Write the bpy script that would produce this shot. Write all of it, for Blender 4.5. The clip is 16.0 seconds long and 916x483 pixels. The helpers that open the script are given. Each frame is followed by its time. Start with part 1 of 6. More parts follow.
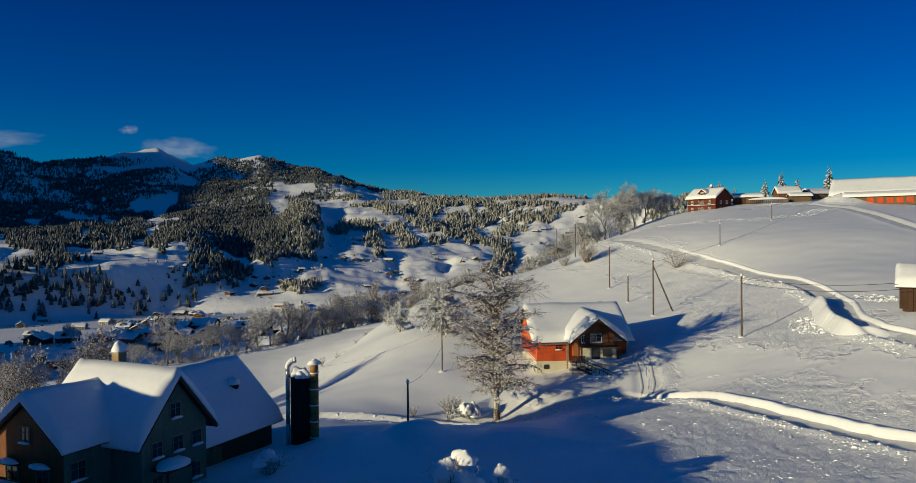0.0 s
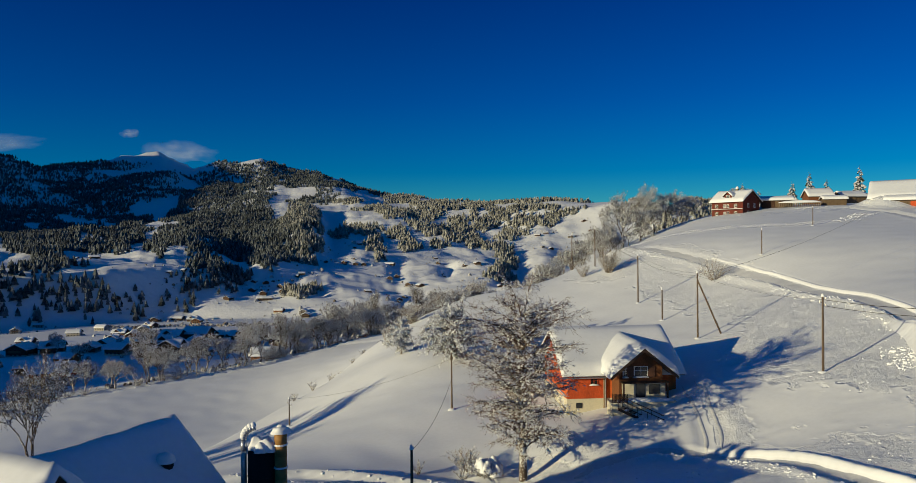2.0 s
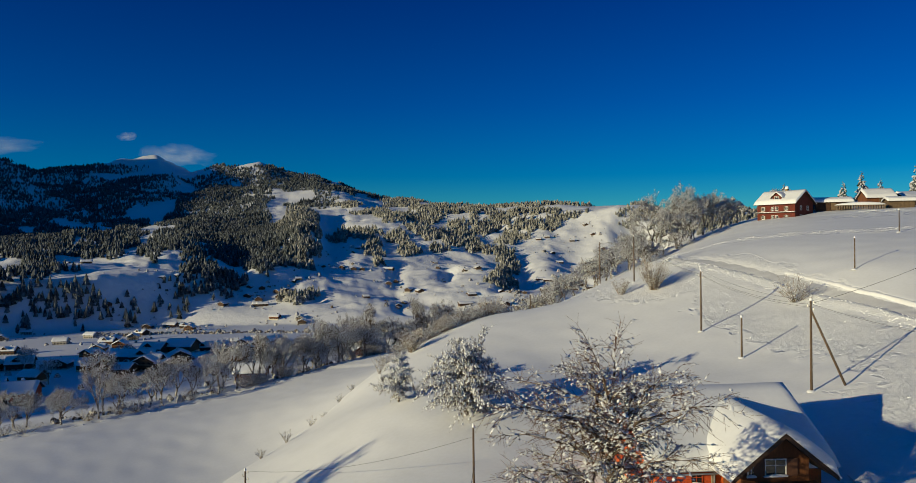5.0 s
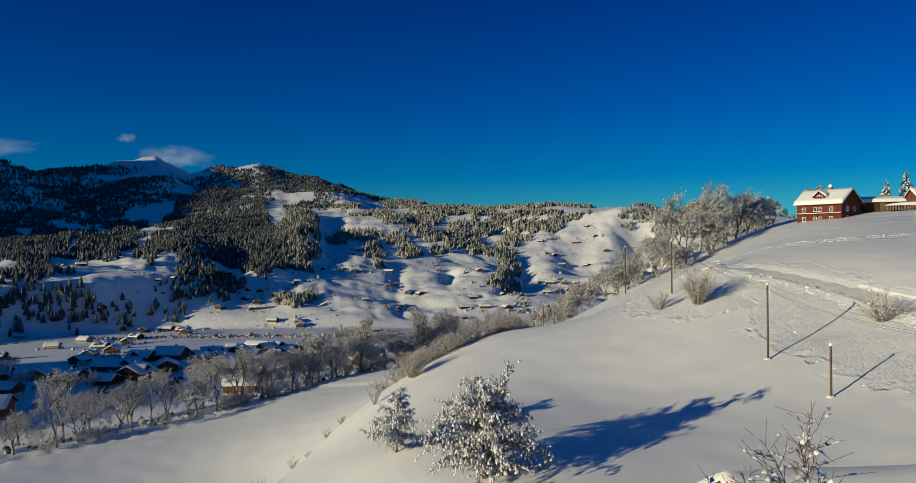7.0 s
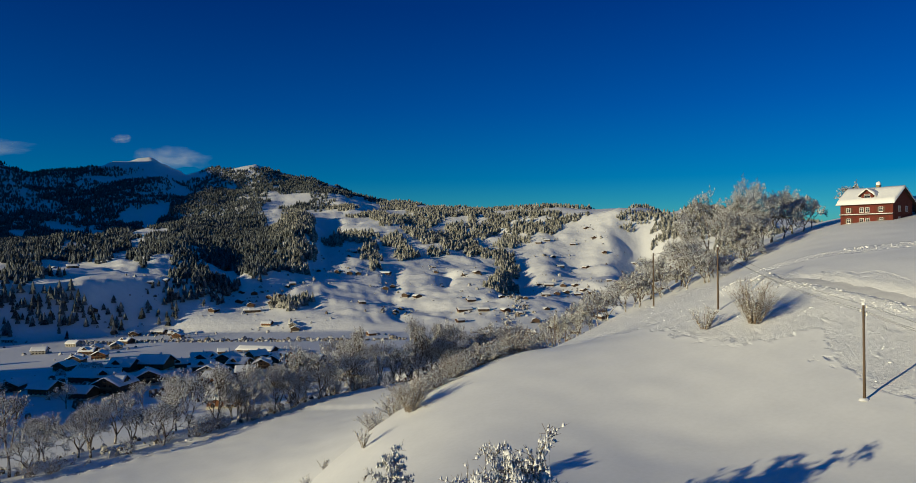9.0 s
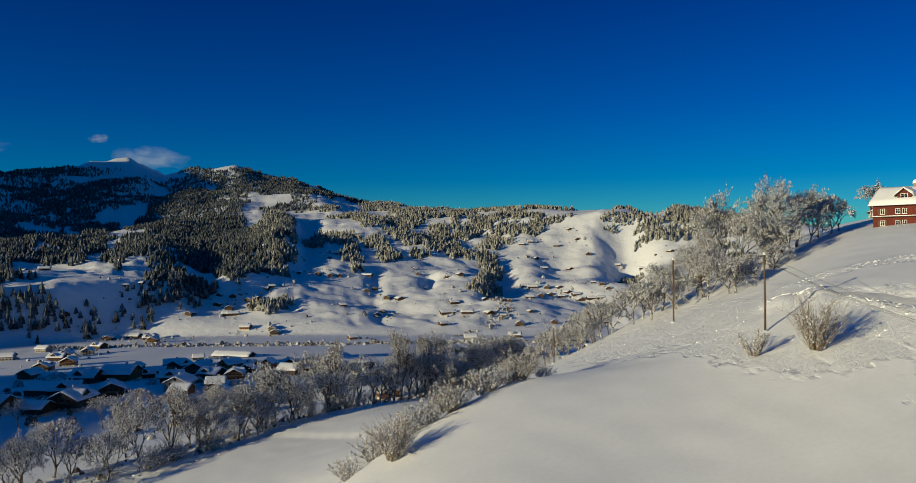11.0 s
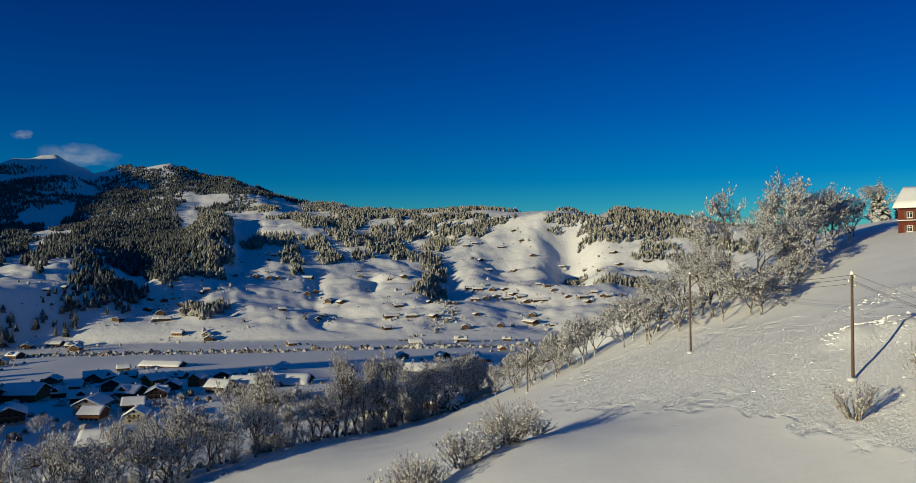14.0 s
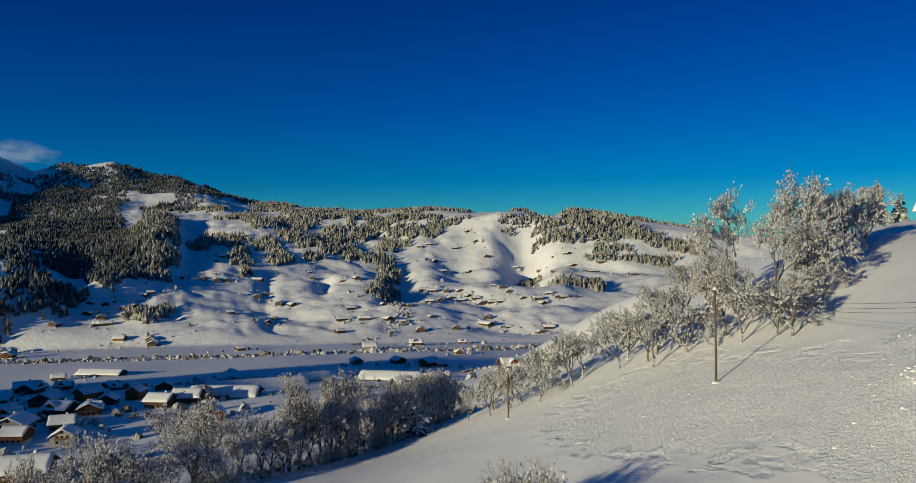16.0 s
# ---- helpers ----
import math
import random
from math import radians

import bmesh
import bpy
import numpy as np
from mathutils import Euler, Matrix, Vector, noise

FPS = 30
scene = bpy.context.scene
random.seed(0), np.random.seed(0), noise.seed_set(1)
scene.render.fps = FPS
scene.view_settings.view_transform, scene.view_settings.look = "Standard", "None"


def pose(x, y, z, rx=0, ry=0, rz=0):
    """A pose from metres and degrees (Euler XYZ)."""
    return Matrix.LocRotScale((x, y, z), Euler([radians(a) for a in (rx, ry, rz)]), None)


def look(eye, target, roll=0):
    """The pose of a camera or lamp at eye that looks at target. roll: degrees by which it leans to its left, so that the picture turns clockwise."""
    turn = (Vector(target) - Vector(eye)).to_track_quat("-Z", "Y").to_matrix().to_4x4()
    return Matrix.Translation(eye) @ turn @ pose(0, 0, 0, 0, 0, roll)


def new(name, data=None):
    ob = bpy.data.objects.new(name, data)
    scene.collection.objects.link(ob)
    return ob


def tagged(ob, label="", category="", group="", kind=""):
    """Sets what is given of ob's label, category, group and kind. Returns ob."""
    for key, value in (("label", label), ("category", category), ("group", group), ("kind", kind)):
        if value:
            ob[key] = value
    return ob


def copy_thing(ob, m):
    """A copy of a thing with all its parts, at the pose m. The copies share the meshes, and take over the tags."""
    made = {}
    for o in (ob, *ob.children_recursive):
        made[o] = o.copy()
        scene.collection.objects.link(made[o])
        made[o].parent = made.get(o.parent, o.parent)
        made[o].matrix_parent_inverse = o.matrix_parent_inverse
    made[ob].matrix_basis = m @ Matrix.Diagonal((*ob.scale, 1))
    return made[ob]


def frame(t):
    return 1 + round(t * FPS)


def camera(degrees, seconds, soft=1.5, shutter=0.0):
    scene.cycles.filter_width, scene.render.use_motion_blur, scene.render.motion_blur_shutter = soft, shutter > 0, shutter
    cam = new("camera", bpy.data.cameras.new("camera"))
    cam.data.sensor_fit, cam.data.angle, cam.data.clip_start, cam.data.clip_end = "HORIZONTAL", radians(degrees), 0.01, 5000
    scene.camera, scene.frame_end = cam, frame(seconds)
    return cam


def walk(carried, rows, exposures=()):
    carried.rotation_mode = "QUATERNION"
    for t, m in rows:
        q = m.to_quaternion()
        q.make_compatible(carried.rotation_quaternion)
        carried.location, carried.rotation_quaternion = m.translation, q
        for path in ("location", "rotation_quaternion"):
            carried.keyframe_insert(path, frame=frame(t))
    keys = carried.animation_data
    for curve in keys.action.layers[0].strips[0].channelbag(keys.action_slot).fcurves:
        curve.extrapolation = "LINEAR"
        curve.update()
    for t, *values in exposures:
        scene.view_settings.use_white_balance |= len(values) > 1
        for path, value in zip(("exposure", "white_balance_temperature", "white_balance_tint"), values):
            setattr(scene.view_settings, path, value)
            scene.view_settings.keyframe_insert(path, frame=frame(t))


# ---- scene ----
import functools

cam = camera(64.0, 16.0, soft=0.45)
PATH = [
    (0, pose(1.978, -0.041, 0.082, 89.379, 0, -2.584) @ pose(0, 0, 0, 0, 0, -0.54)),
    (0.5, pose(1.824, 4.006, 0.271, 89.453, 0, -2.615) @ pose(0, 0, 0, 0, 0, -0.54)),
    (1, pose(1.677, 8.236, 0.453, 89.527, 0, -2.580) @ pose(0, 0, 0, 0, 0, -0.54)),
    (1.5, pose(1.535, 12.620, 0.631, 89.598, 0, -2.532) @ pose(0, 0, 0, 0, 0, -0.54)),
    (2, pose(1.398, 17.132, 0.803, 89.664, 0, -2.498) @ pose(0, 0, 0, 0, 0, -0.54)),
    (2.5, pose(1.267, 21.746, 0.971, 89.725, 0, -2.487) @ pose(0, 0, 0, 0, 0, -0.54)),
    (3, pose(1.139, 26.440, 1.134, 89.781, 0, -2.499) @ pose(0, 0, 0, 0, 0, -0.54)),
    (3.5, pose(1.016, 31.192, 1.295, 89.831, 0, -2.526) @ pose(0, 0, 0, 0, 0, -0.54)),
    (4, pose(0.897, 35.984, 1.453, 89.876, 0, -2.557) @ pose(0, 0, 0, 0, 0, -0.54)),
    (6.5, pose(0.350, 59.989, 2.219, 90.054, 0, -2.556) @ pose(0, 0, 0, 0, 0, -0.54)),
    (7, pose(0.248, 64.711, 2.372, 90.084, 0, -2.535) @ pose(0, 0, 0, 0, 0, -0.54)),
    (7.5, pose(0.147, 69.387, 2.526, 90.113, 0, -2.529) @ pose(0, 0, 0, 0, 0, -0.54)),
    (8, pose(0.048, 74.008, 2.682, 90.141, 0, -2.554) @ pose(0, 0, 0, 0, 0, -0.54)),
    (10.5, pose(-0.437, 96.201, 3.506, 90.260, 0, -3.673) @ pose(0, 0, 0, 0, 0, -0.54)),
    (11, pose(-0.534, 100.453, 3.685, 90.277, 0, -4.167) @ pose(0, 0, 0, 0, 0, -0.54)),
    (11.5, pose(-0.632, 104.648, 3.868, 90.291, 0, -4.754) @ pose(0, 0, 0, 0, 0, -0.54)),
    (12, pose(-0.731, 108.791, 4.059, 90.301, 0, -5.427) @ pose(0, 0, 0, 0, 0, -0.54)),
    (12.5, pose(-0.831, 112.887, 4.256, 90.308, 0, -6.171) @ pose(0, 0, 0, 0, 0, -0.54)),
    (13, pose(-0.934, 116.944, 4.460, 90.312, 0, -6.970) @ pose(0, 0, 0, 0, 0, -0.54)),
    (13.5, pose(-1.038, 120.970, 4.672, 90.312, 0, -7.807) @ pose(0, 0, 0, 0, 0, -0.54)),
    (14, pose(-1.145, 124.973, 4.893, 90.311, 0, -8.667) @ pose(0, 0, 0, 0, 0, -0.54)),
    (14.5, pose(-1.254, 128.965, 5.123, 90.309, 0, -9.542) @ pose(0, 0, 0, 0, 0, -0.54)),
    (15, pose(-1.367, 132.956, 5.363, 90.307, 0, -10.433) @ pose(0, 0, 0, 0, 0, -0.54)),
    (15.5, pose(-1.482, 136.959, 5.613, 90.309, 0, -11.361) @ pose(0, 0, 0, 0, 0, -0.54)),
    (16, pose(-1.602, 140.986, 5.873, 90.316, 0, -12.373) @ pose(0, 0, 0, 0, 0, -0.54)),
]
walk(cam, PATH)

# ---------------------------------------------------------------- light
SUN_ELEV = 10.2
SUN_WAY = Vector((0.88, 0.475, 0)).normalized()          # the way the light travels over the ground
world = bpy.data.worlds.new("winter_sky")
scene.world = world
world.use_nodes = True
wn, wl = world.node_tree.nodes, world.node_tree.links
wn.clear()
sky = wn.new("ShaderNodeTexSky")
sky.sky_type, sky.sun_disc = "NISHITA", False
sky.sun_elevation, sky.sun_rotation = radians(SUN_ELEV), radians(242)
sky.altitude, sky.air_density, sky.dust_density, sky.ozone_density = 1200, 1.0, 0.1, 4.0
deep = wn.new("ShaderNodeHueSaturation")
deep.inputs["Saturation"].default_value = 1.6
where, split, ramp = wn.new("ShaderNodeTexCoord"), wn.new("ShaderNodeSeparateXYZ"), wn.new("ShaderNodeValToRGB")
wl.new(where.outputs["Generated"], split.inputs[0])
wl.new(split.outputs["Z"], ramp.inputs["Fac"])
stops = ramp.color_ramp.elements
stops[0].position, stops[0].color = 0.0, (0.36, 1.0, 1.15, 1)
stops[1].position, stops[1].color = 1.0, (0.03, 1.15, 1.28, 1)
for at, color in ((0.06, (0.22, 0.89, 1.07, 1)), (0.18, (0.05, 0.58, 1.0, 1)), (0.31, (0.03, 0.39, 0.84, 1)), (0.46, (0.02, 0.82, 1.06, 1))):
    stops.new(at).color = color
tint = wn.new("ShaderNodeMix")
tint.data_type, tint.blend_type = "RGBA", "MULTIPLY"
tint.inputs[0].default_value = 1.0
wl.new(ramp.outputs[0], tint.inputs[7])
bg = wn.new("ShaderNodeBackground")
bg.inputs["Strength"].default_value = 0.074
wout = wn.new("ShaderNodeOutputWorld")
wl.new(sky.outputs[0], deep.inputs["Color"])
wl.new(deep.outputs[0], tint.inputs[6])
wl.new(tint.outputs[2], bg.inputs["Color"])
wl.new(bg.outputs[0], wout.inputs["Surface"])

sun = bpy.data.lights.new("sun", "SUN")
sun.energy, sun.angle, sun.color = 4.5, radians(0.55), (1.0, 0.88, 0.54)
sun_ob = new("sun", sun)
sun_ob.matrix_world = look((0, 0, 0), tuple(SUN_WAY * math.cos(radians(SUN_ELEV)) - Vector((0, 0, math.sin(radians(SUN_ELEV))))))

# ---------------------------------------------------------------- materials
def material(name, color, rough=0.8, metal=0.0, vary=0.15, scale=2.0, bump=0.0, bump_scale=8.0, stretch=(1, 1, 1), island=0.0, spec=0.3):
    """A surface whose colour wanders at two scales, with relief."""
    m = bpy.data.materials.new(name)
    m.use_nodes = True
    n, l = m.node_tree.nodes, m.node_tree.links
    b = n["Principled BSDF"]
    b.inputs["Roughness"].default_value = rough
    b.inputs["Metallic"].default_value = metal
    b.inputs["Specular IOR Level"].default_value = spec
    geo = n.new("ShaderNodeTexCoord")
    mapping = n.new("ShaderNodeMapping")
    mapping.inputs["Scale"].default_value = stretch
    l.new(geo.outputs["Object"], mapping.inputs["Vector"])
    big = n.new("ShaderNodeTexNoise")
    big.inputs["Scale"].default_value = scale
    big.inputs["Detail"].default_value = 5
    small = n.new("ShaderNodeTexNoise")
    small.inputs["Scale"].default_value = scale * 9
    small.inputs["Detail"].default_value = 3
    for t in (big, small):
        l.new(mapping.outputs[0], t.inputs["Vector"])
    add = n.new("ShaderNodeMath")
    add.operation = "ADD"
    l.new(big.outputs[0], add.inputs[0])
    l.new(small.outputs[0], add.inputs[1])
    last = add.outputs[0]
    if island:
        rnd = n.new("ShaderNodeNewGeometry")
        mul = n.new("ShaderNodeMath")
        mul.operation, mul.inputs[1].default_value = "MULTIPLY_ADD", island
        l.new(rnd.outputs["Random Per Island"], mul.inputs[0])
        l.new(last, mul.inputs[2])
        last = mul.outputs[0]
    ramp = n.new("ShaderNodeMapRange")
    ramp.inputs["From Min"].default_value, ramp.inputs["From Max"].default_value = 0.6, 1.4 + island
    ramp.inputs["To Min"].default_value, ramp.inputs["To Max"].default_value = 1 - vary, 1 + vary
    l.new(last, ramp.inputs["Value"])
    mix = n.new("ShaderNodeVectorMath")
    mix.operation = "SCALE"
    mix.inputs[0].default_value = color
    l.new(ramp.outputs[0], mix.inputs["Scale"])
    l.new(mix.outputs[0], b.inputs["Base Color"])
    if bump:
        bn = n.new("ShaderNodeTexNoise")
        bn.inputs["Scale"].default_value = bump_scale
        bn.inputs["Detail"].default_value = 6
        l.new(mapping.outputs[0], bn.inputs["Vector"])
        bp = n.new("ShaderNodeBump")
        bp.inputs["Strength"].default_value = min(1.0, bump * 4)
        bp.inputs["Distance"].default_value = bump
        l.new(bn.outputs[0], bp.inputs["Height"])
        l.new(bp.outputs[0], b.inputs["Normal"])
    return m


def snow_material(name, color=(0.76, 0.77, 0.78), bump=0.05, bump_scale=0.6):
    return material(name, color, rough=0.55, vary=0.05, scale=0.25, bump=bump, bump_scale=bump_scale, spec=0.25)


SNOW = snow_material("snow", bump=0.06, bump_scale=0.5)
ROOF_SNOW = snow_material("roof_snow", bump=0.04, bump_scale=0.8)
FLUFF = snow_material("branch_snow", (0.78, 0.79, 0.80), bump=0.02, bump_scale=6)
CLOD = snow_material("broken_snow", (0.76, 0.77, 0.78), bump=0.06, bump_scale=3)


def ground_snow():
    """Open snow: wind-smoothed, crumbled in patches where the mesh says that it is broken, and hummocky far off."""
    m = snow_material("ground_snow", bump=0.05, bump_scale=0.45)
    n, l = m.node_tree.nodes, m.node_tree.links
    last = next(k for k in n if k.bl_idname == "ShaderNodeBump").outputs[0]
    tc = n.new("ShaderNodeTexCoord")

    def noise(scale, detail, rough=0.5):
        t = n.new("ShaderNodeTexNoise")
        t.inputs["Scale"].default_value, t.inputs["Detail"].default_value, t.inputs["Roughness"].default_value = scale, detail, rough
        l.new(tc.outputs["Object"], t.inputs["Vector"])
        return t.outputs[0]

    def calc(kind, a, b):
        k = n.new("ShaderNodeMath")
        k.operation = kind
        for i, v in enumerate((a, b)):
            if isinstance(v, float):
                k.inputs[i].default_value = v
            else:
                l.new(v, k.inputs[i])
        return k.outputs[0]

    def ramp(v, low, high):
        r = n.new("ShaderNodeMapRange")
        r.interpolation_type = "SMOOTHSTEP"
        r.inputs["From Min"].default_value, r.inputs["From Max"].default_value = low, high
        l.new(v, r.inputs["Value"])
        return r.outputs[0]

    def layer(height, distance, below):
        k = n.new("ShaderNodeBump")
        k.inputs["Strength"].default_value, k.inputs["Distance"].default_value = 1.0, distance
        l.new(height, k.inputs["Height"])
        l.new(below, k.inputs["Normal"])
        return k.outputs[0]

    def told(name):
        k = n.new("ShaderNodeAttribute")
        k.attribute_name = name
        return k.outputs["Fac"]

    fine = calc("MULTIPLY", noise(1.6, 4), 0.05)
    last = layer(fine, 0.1, last)
    crumbs = calc("ADD", noise(3.0, 6, 0.7), calc("MULTIPLY", noise(9.0, 3), 0.4))
    patchy = ramp(calc("ADD", calc("MULTIPLY", told("broken"), 0.55), noise(0.35, 4, 0.6)), 0.70, 1.02)
    last = layer(calc("MULTIPLY", crumbs, patchy), 0.12, last)
    last = layer(calc("MULTIPLY", noise(0.07, 6, 0.6), told("far")), 1.3, last)
    l.new(last, n["Principled BSDF"].inputs["Normal"])
    return m


GROUND_SNOW = ground_snow()


def frost_material(name, bark, frost, share, scale=3.0, soft=0.1):
    """Bark or needles that rime whitens in patches."""
    m = material(name, bark, rough=0.85, vary=0.3, scale=scale, spec=0.15)
    n, l = m.node_tree.nodes, m.node_tree.links
    b = n["Principled BSDF"]
    old = b.inputs["Base Color"].links[0].from_socket
    geo, tex, lift = n.new("ShaderNodeTexCoord"), n.new("ShaderNodeTexNoise"), n.new("ShaderNodeMapRange")
    tex.inputs["Scale"].default_value, tex.inputs["Detail"].default_value = scale * 2.2, 4
    l.new(geo.outputs["Object"], tex.inputs["Vector"])
    isl = n.new("ShaderNodeNewGeometry")
    mad = n.new("ShaderNodeMath")
    mad.operation, mad.inputs[1].default_value = "MULTIPLY_ADD", 0.35
    l.new(isl.outputs["Random Per Island"], mad.inputs[0])
    l.new(tex.outputs[0], mad.inputs[2])
    lift.inputs["From Min"].default_value, lift.inputs["From Max"].default_value = 1.1 - share - soft / 2, 1.1 - share + soft / 2
    l.new(mad.outputs[0], lift.inputs["Value"])
    mix = n.new("ShaderNodeMix")
    mix.data_type = "RGBA"
    l.new(lift.outputs[0], mix.inputs[0])
    l.new(old, mix.inputs[6])
    mix.inputs[7].default_value = (*frost, 1)
    l.new(mix.outputs[2], b.inputs["Base Color"])
    return m


BARK = frost_material("bark", (0.095, 0.068, 0.05), (0.55, 0.54, 0.52), 0.3, 2.5)
TWIG = frost_material("rimed_twig", (0.105, 0.075, 0.05), (0.60, 0.57, 0.52), 0.20, 1.5)
NEEDLE = frost_material("needles", (0.022, 0.035, 0.024), (0.55, 0.55, 0.55), 0.42, 1.5)
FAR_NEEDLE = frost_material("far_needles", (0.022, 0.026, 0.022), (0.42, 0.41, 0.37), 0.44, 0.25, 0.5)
# Less frosted, darker copy of far_needles: the western slopes' shade put into its colour.
SHADED_NEEDLE = frost_material("shaded_far_needles", (0.010, 0.014, 0.015), (0.19, 0.21, 0.22), 0.38, 0.25, 0.5)
ROADTWIG = frost_material("snowy_twig", (0.085, 0.058, 0.036), (0.50, 0.46, 0.39), 0.12, 1.5)
PEARTWIG = frost_material("pear_twig", (0.15, 0.09, 0.065), (0.58, 0.55, 0.51), 0.28, 1.5)
FROSTBUSH = frost_material("frosted_bush", (0.10, 0.075, 0.055), (0.42, 0.42, 0.42), 0.5, 0.35)
STEM = frost_material("shrub_stem", (0.17, 0.115, 0.07), (0.55, 0.52, 0.47), 0.36, 3)


def boards(name, color, across=7.0, vary=0.35, rough=0.75):
    """Weathered boards or shingles: fine courses with streaks along the grain."""
    m = material(name, color, rough=rough, vary=vary, scale=1.3, bump=0.012, bump_scale=14, stretch=(1, 1, 0.35))
    n, l = m.node_tree.nodes, m.node_tree.links
    bump = next(k for k in n if k.bl_idname == "ShaderNodeBump")
    geo, wave = n.new("ShaderNodeTexCoord"), n.new("ShaderNodeTexWave")
    wave.wave_type, wave.bands_direction, wave.wave_profile = "BANDS", "Z", "SAW"
    wave.inputs["Scale"].default_value, wave.inputs["Distortion"].default_value = across / 6.28, 0.4
    l.new(geo.outputs["Object"], wave.inputs["Vector"])
    two = n.new("ShaderNodeBump")
    two.inputs["Strength"].default_value, two.inputs["Distance"].default_value = 0.6, 0.03
    l.new(wave.outputs["Fac"], two.inputs["Height"])
    l.new(bump.outputs[0], two.inputs["Normal"])
    l.new(two.outputs[0], n["Principled BSDF"].inputs["Normal"])
    return m


ORANGE = boards("orange_red_shingle", (0.62, 0.125, 0.024), 40)
REDWOOD = boards("red_shingle", (0.50, 0.075, 0.018), 40)
BROWNWOOD = boards("brown_boards", (0.17, 0.065, 0.025), 30)
DARKWOOD = boards("dark_boards", (0.065, 0.032, 0.018), 30)
GREENWALL = boards("grey_green_shingle", (0.12, 0.16, 0.115), 36)
OLDWOOD = boards("weathered_boards", (0.14, 0.095, 0.055), 30)
MAROON = boards("maroon_shingle", (0.125, 0.026, 0.016), 36)
PLASTER = material("pale_plaster", (0.56, 0.51, 0.38), 0.9, vary=0.12, scale=0.7, bump=0.01, bump_scale=20)
CONCRETE = material("concrete", (0.33, 0.31, 0.27), 0.9, vary=0.2, scale=0.8, bump=0.01, bump_scale=12)
WHITEPAINT = material("white_paint", (0.75, 0.74, 0.70), 0.5, vary=0.06, scale=3)
TRIMWOOD = material("dark_trim", (0.05, 0.028, 0.018), 0.7, vary=0.25, scale=3)
SHUTTER = material("brown_shutter", (0.10, 0.045, 0.025), 0.6, vary=0.2, scale=4)
GLASS = material("window_glass", (0.015, 0.018, 0.022), 0.08, vary=0.1, scale=1, spec=0.6)
BRICKISH = material("chimney_render", (0.30, 0.21, 0.11), 0.9, vary=0.25, scale=2, bump=0.01)
METAL = material("zinc_sheet", (0.42, 0.43, 0.44), 0.42, metal=0.85, vary=0.12, scale=3)
DARKMETAL = material("dark_sheet", (0.012, 0.012, 0.012), 0.9, metal=0.0, vary=0.25, scale=2)
RUST = material("ochre_pipe", (0.30, 0.155, 0.045), 0.6, vary=0.3, scale=2)
POLEWOOD = material("pole_wood", (0.11, 0.075, 0.05), 0.85, vary=0.3, scale=1.2, stretch=(6, 6, 0.6), bump=0.01, bump_scale=9)
PORCELAIN = material("porcelain", (0.65, 0.62, 0.56), 0.25, vary=0.05)
WIRE = material("wire", (0.06, 0.055, 0.05), 0.5, metal=0.4, vary=0.1)
GREYTIMBER = material("grey_timber", (0.22, 0.17, 0.12), 0.85, vary=0.3, scale=2, bump=0.01)
ROADICE = material("packed_road_snow", (0.60, 0.60, 0.60), 0.5, vary=0.12, scale=0.5, bump=0.03, bump_scale=3)
CHALETWOOD = boards("sun_browned_boards", (0.075, 0.045, 0.028), 30)

# ---------------------------------------------------------------- the land
def ease(s):
    s = np.clip(s, 0, 1)
    return s * s * (3 - 2 * s)


def waves(x, y, seed, length, count=14):
    """Smooth rolling relief of about one unit, from crossed sines of near length."""
    rng = np.random.RandomState(seed)
    out = np.zeros(np.broadcast(x, y).shape)
    for _ in range(count):
        a, k, p = rng.uniform(0, 2 * np.pi), 2 * np.pi / (length * rng.uniform(0.6, 1.6)), rng.uniform(0, 7)
        out = out + np.sin(k * (x * np.cos(a) + y * np.sin(a)) + p)
    return out / np.sqrt(count)


@functools.lru_cache(None)
def noise_table(seed):
    return np.random.RandomState(seed).rand(256, 256)


def lattice(x, y, seed):
    """Value noise on a unit grid, 0 to 1."""
    table = noise_table(seed)
    i, j = np.floor(x).astype(int), np.floor(y).astype(int)
    u, v = x - i, y - j
    u, v = u * u * (3 - 2 * u), v * v * (3 - 2 * v)
    a, b, c, d = table[i % 256, j % 256], table[(i + 1) % 256, j % 256], table[i % 256, (j + 1) % 256], table[(i + 1) % 256, (j + 1) % 256]
    return (a * (1 - u) + b * u) * (1 - v) + (c * (1 - u) + d * u) * v


# Heights of the near hill: by the farm and the lane, and along the slope and its brow.
FARM = [(-30, 30, -17.0), (-30, 70, -20.0), (-4, 56, -16.6), (0.3, 66, -17.2), (9.8, 82.5, -21.2), (8, 72, -19.0), (-12, 85, -20.8), (4.3, 102, -19.0), (16.7, 97, -18.7),
        (27, 94, -16.6), (26, 77, -17.9), (30, 69, -15.9), (34, 58, -16.0), (41, 88, -13.2), (48, 85, -12.0), (55, 95, -9.5), (54, 79, -10.0),
        (57, 108, -8.0), (38.5, 116, -13.6), (39.6, 134.5, -13.0), (10, 20, -15.0), (14, 75, -19.3), (20, 69, -17.2), (19.4, 74, -18.0), (21.8, 78.8, -18.5), (15, 86.4, -18.6), (60, 40, -12), (90, 100, -5.0), (-60, 60, -30), (-10, -60, -12)]
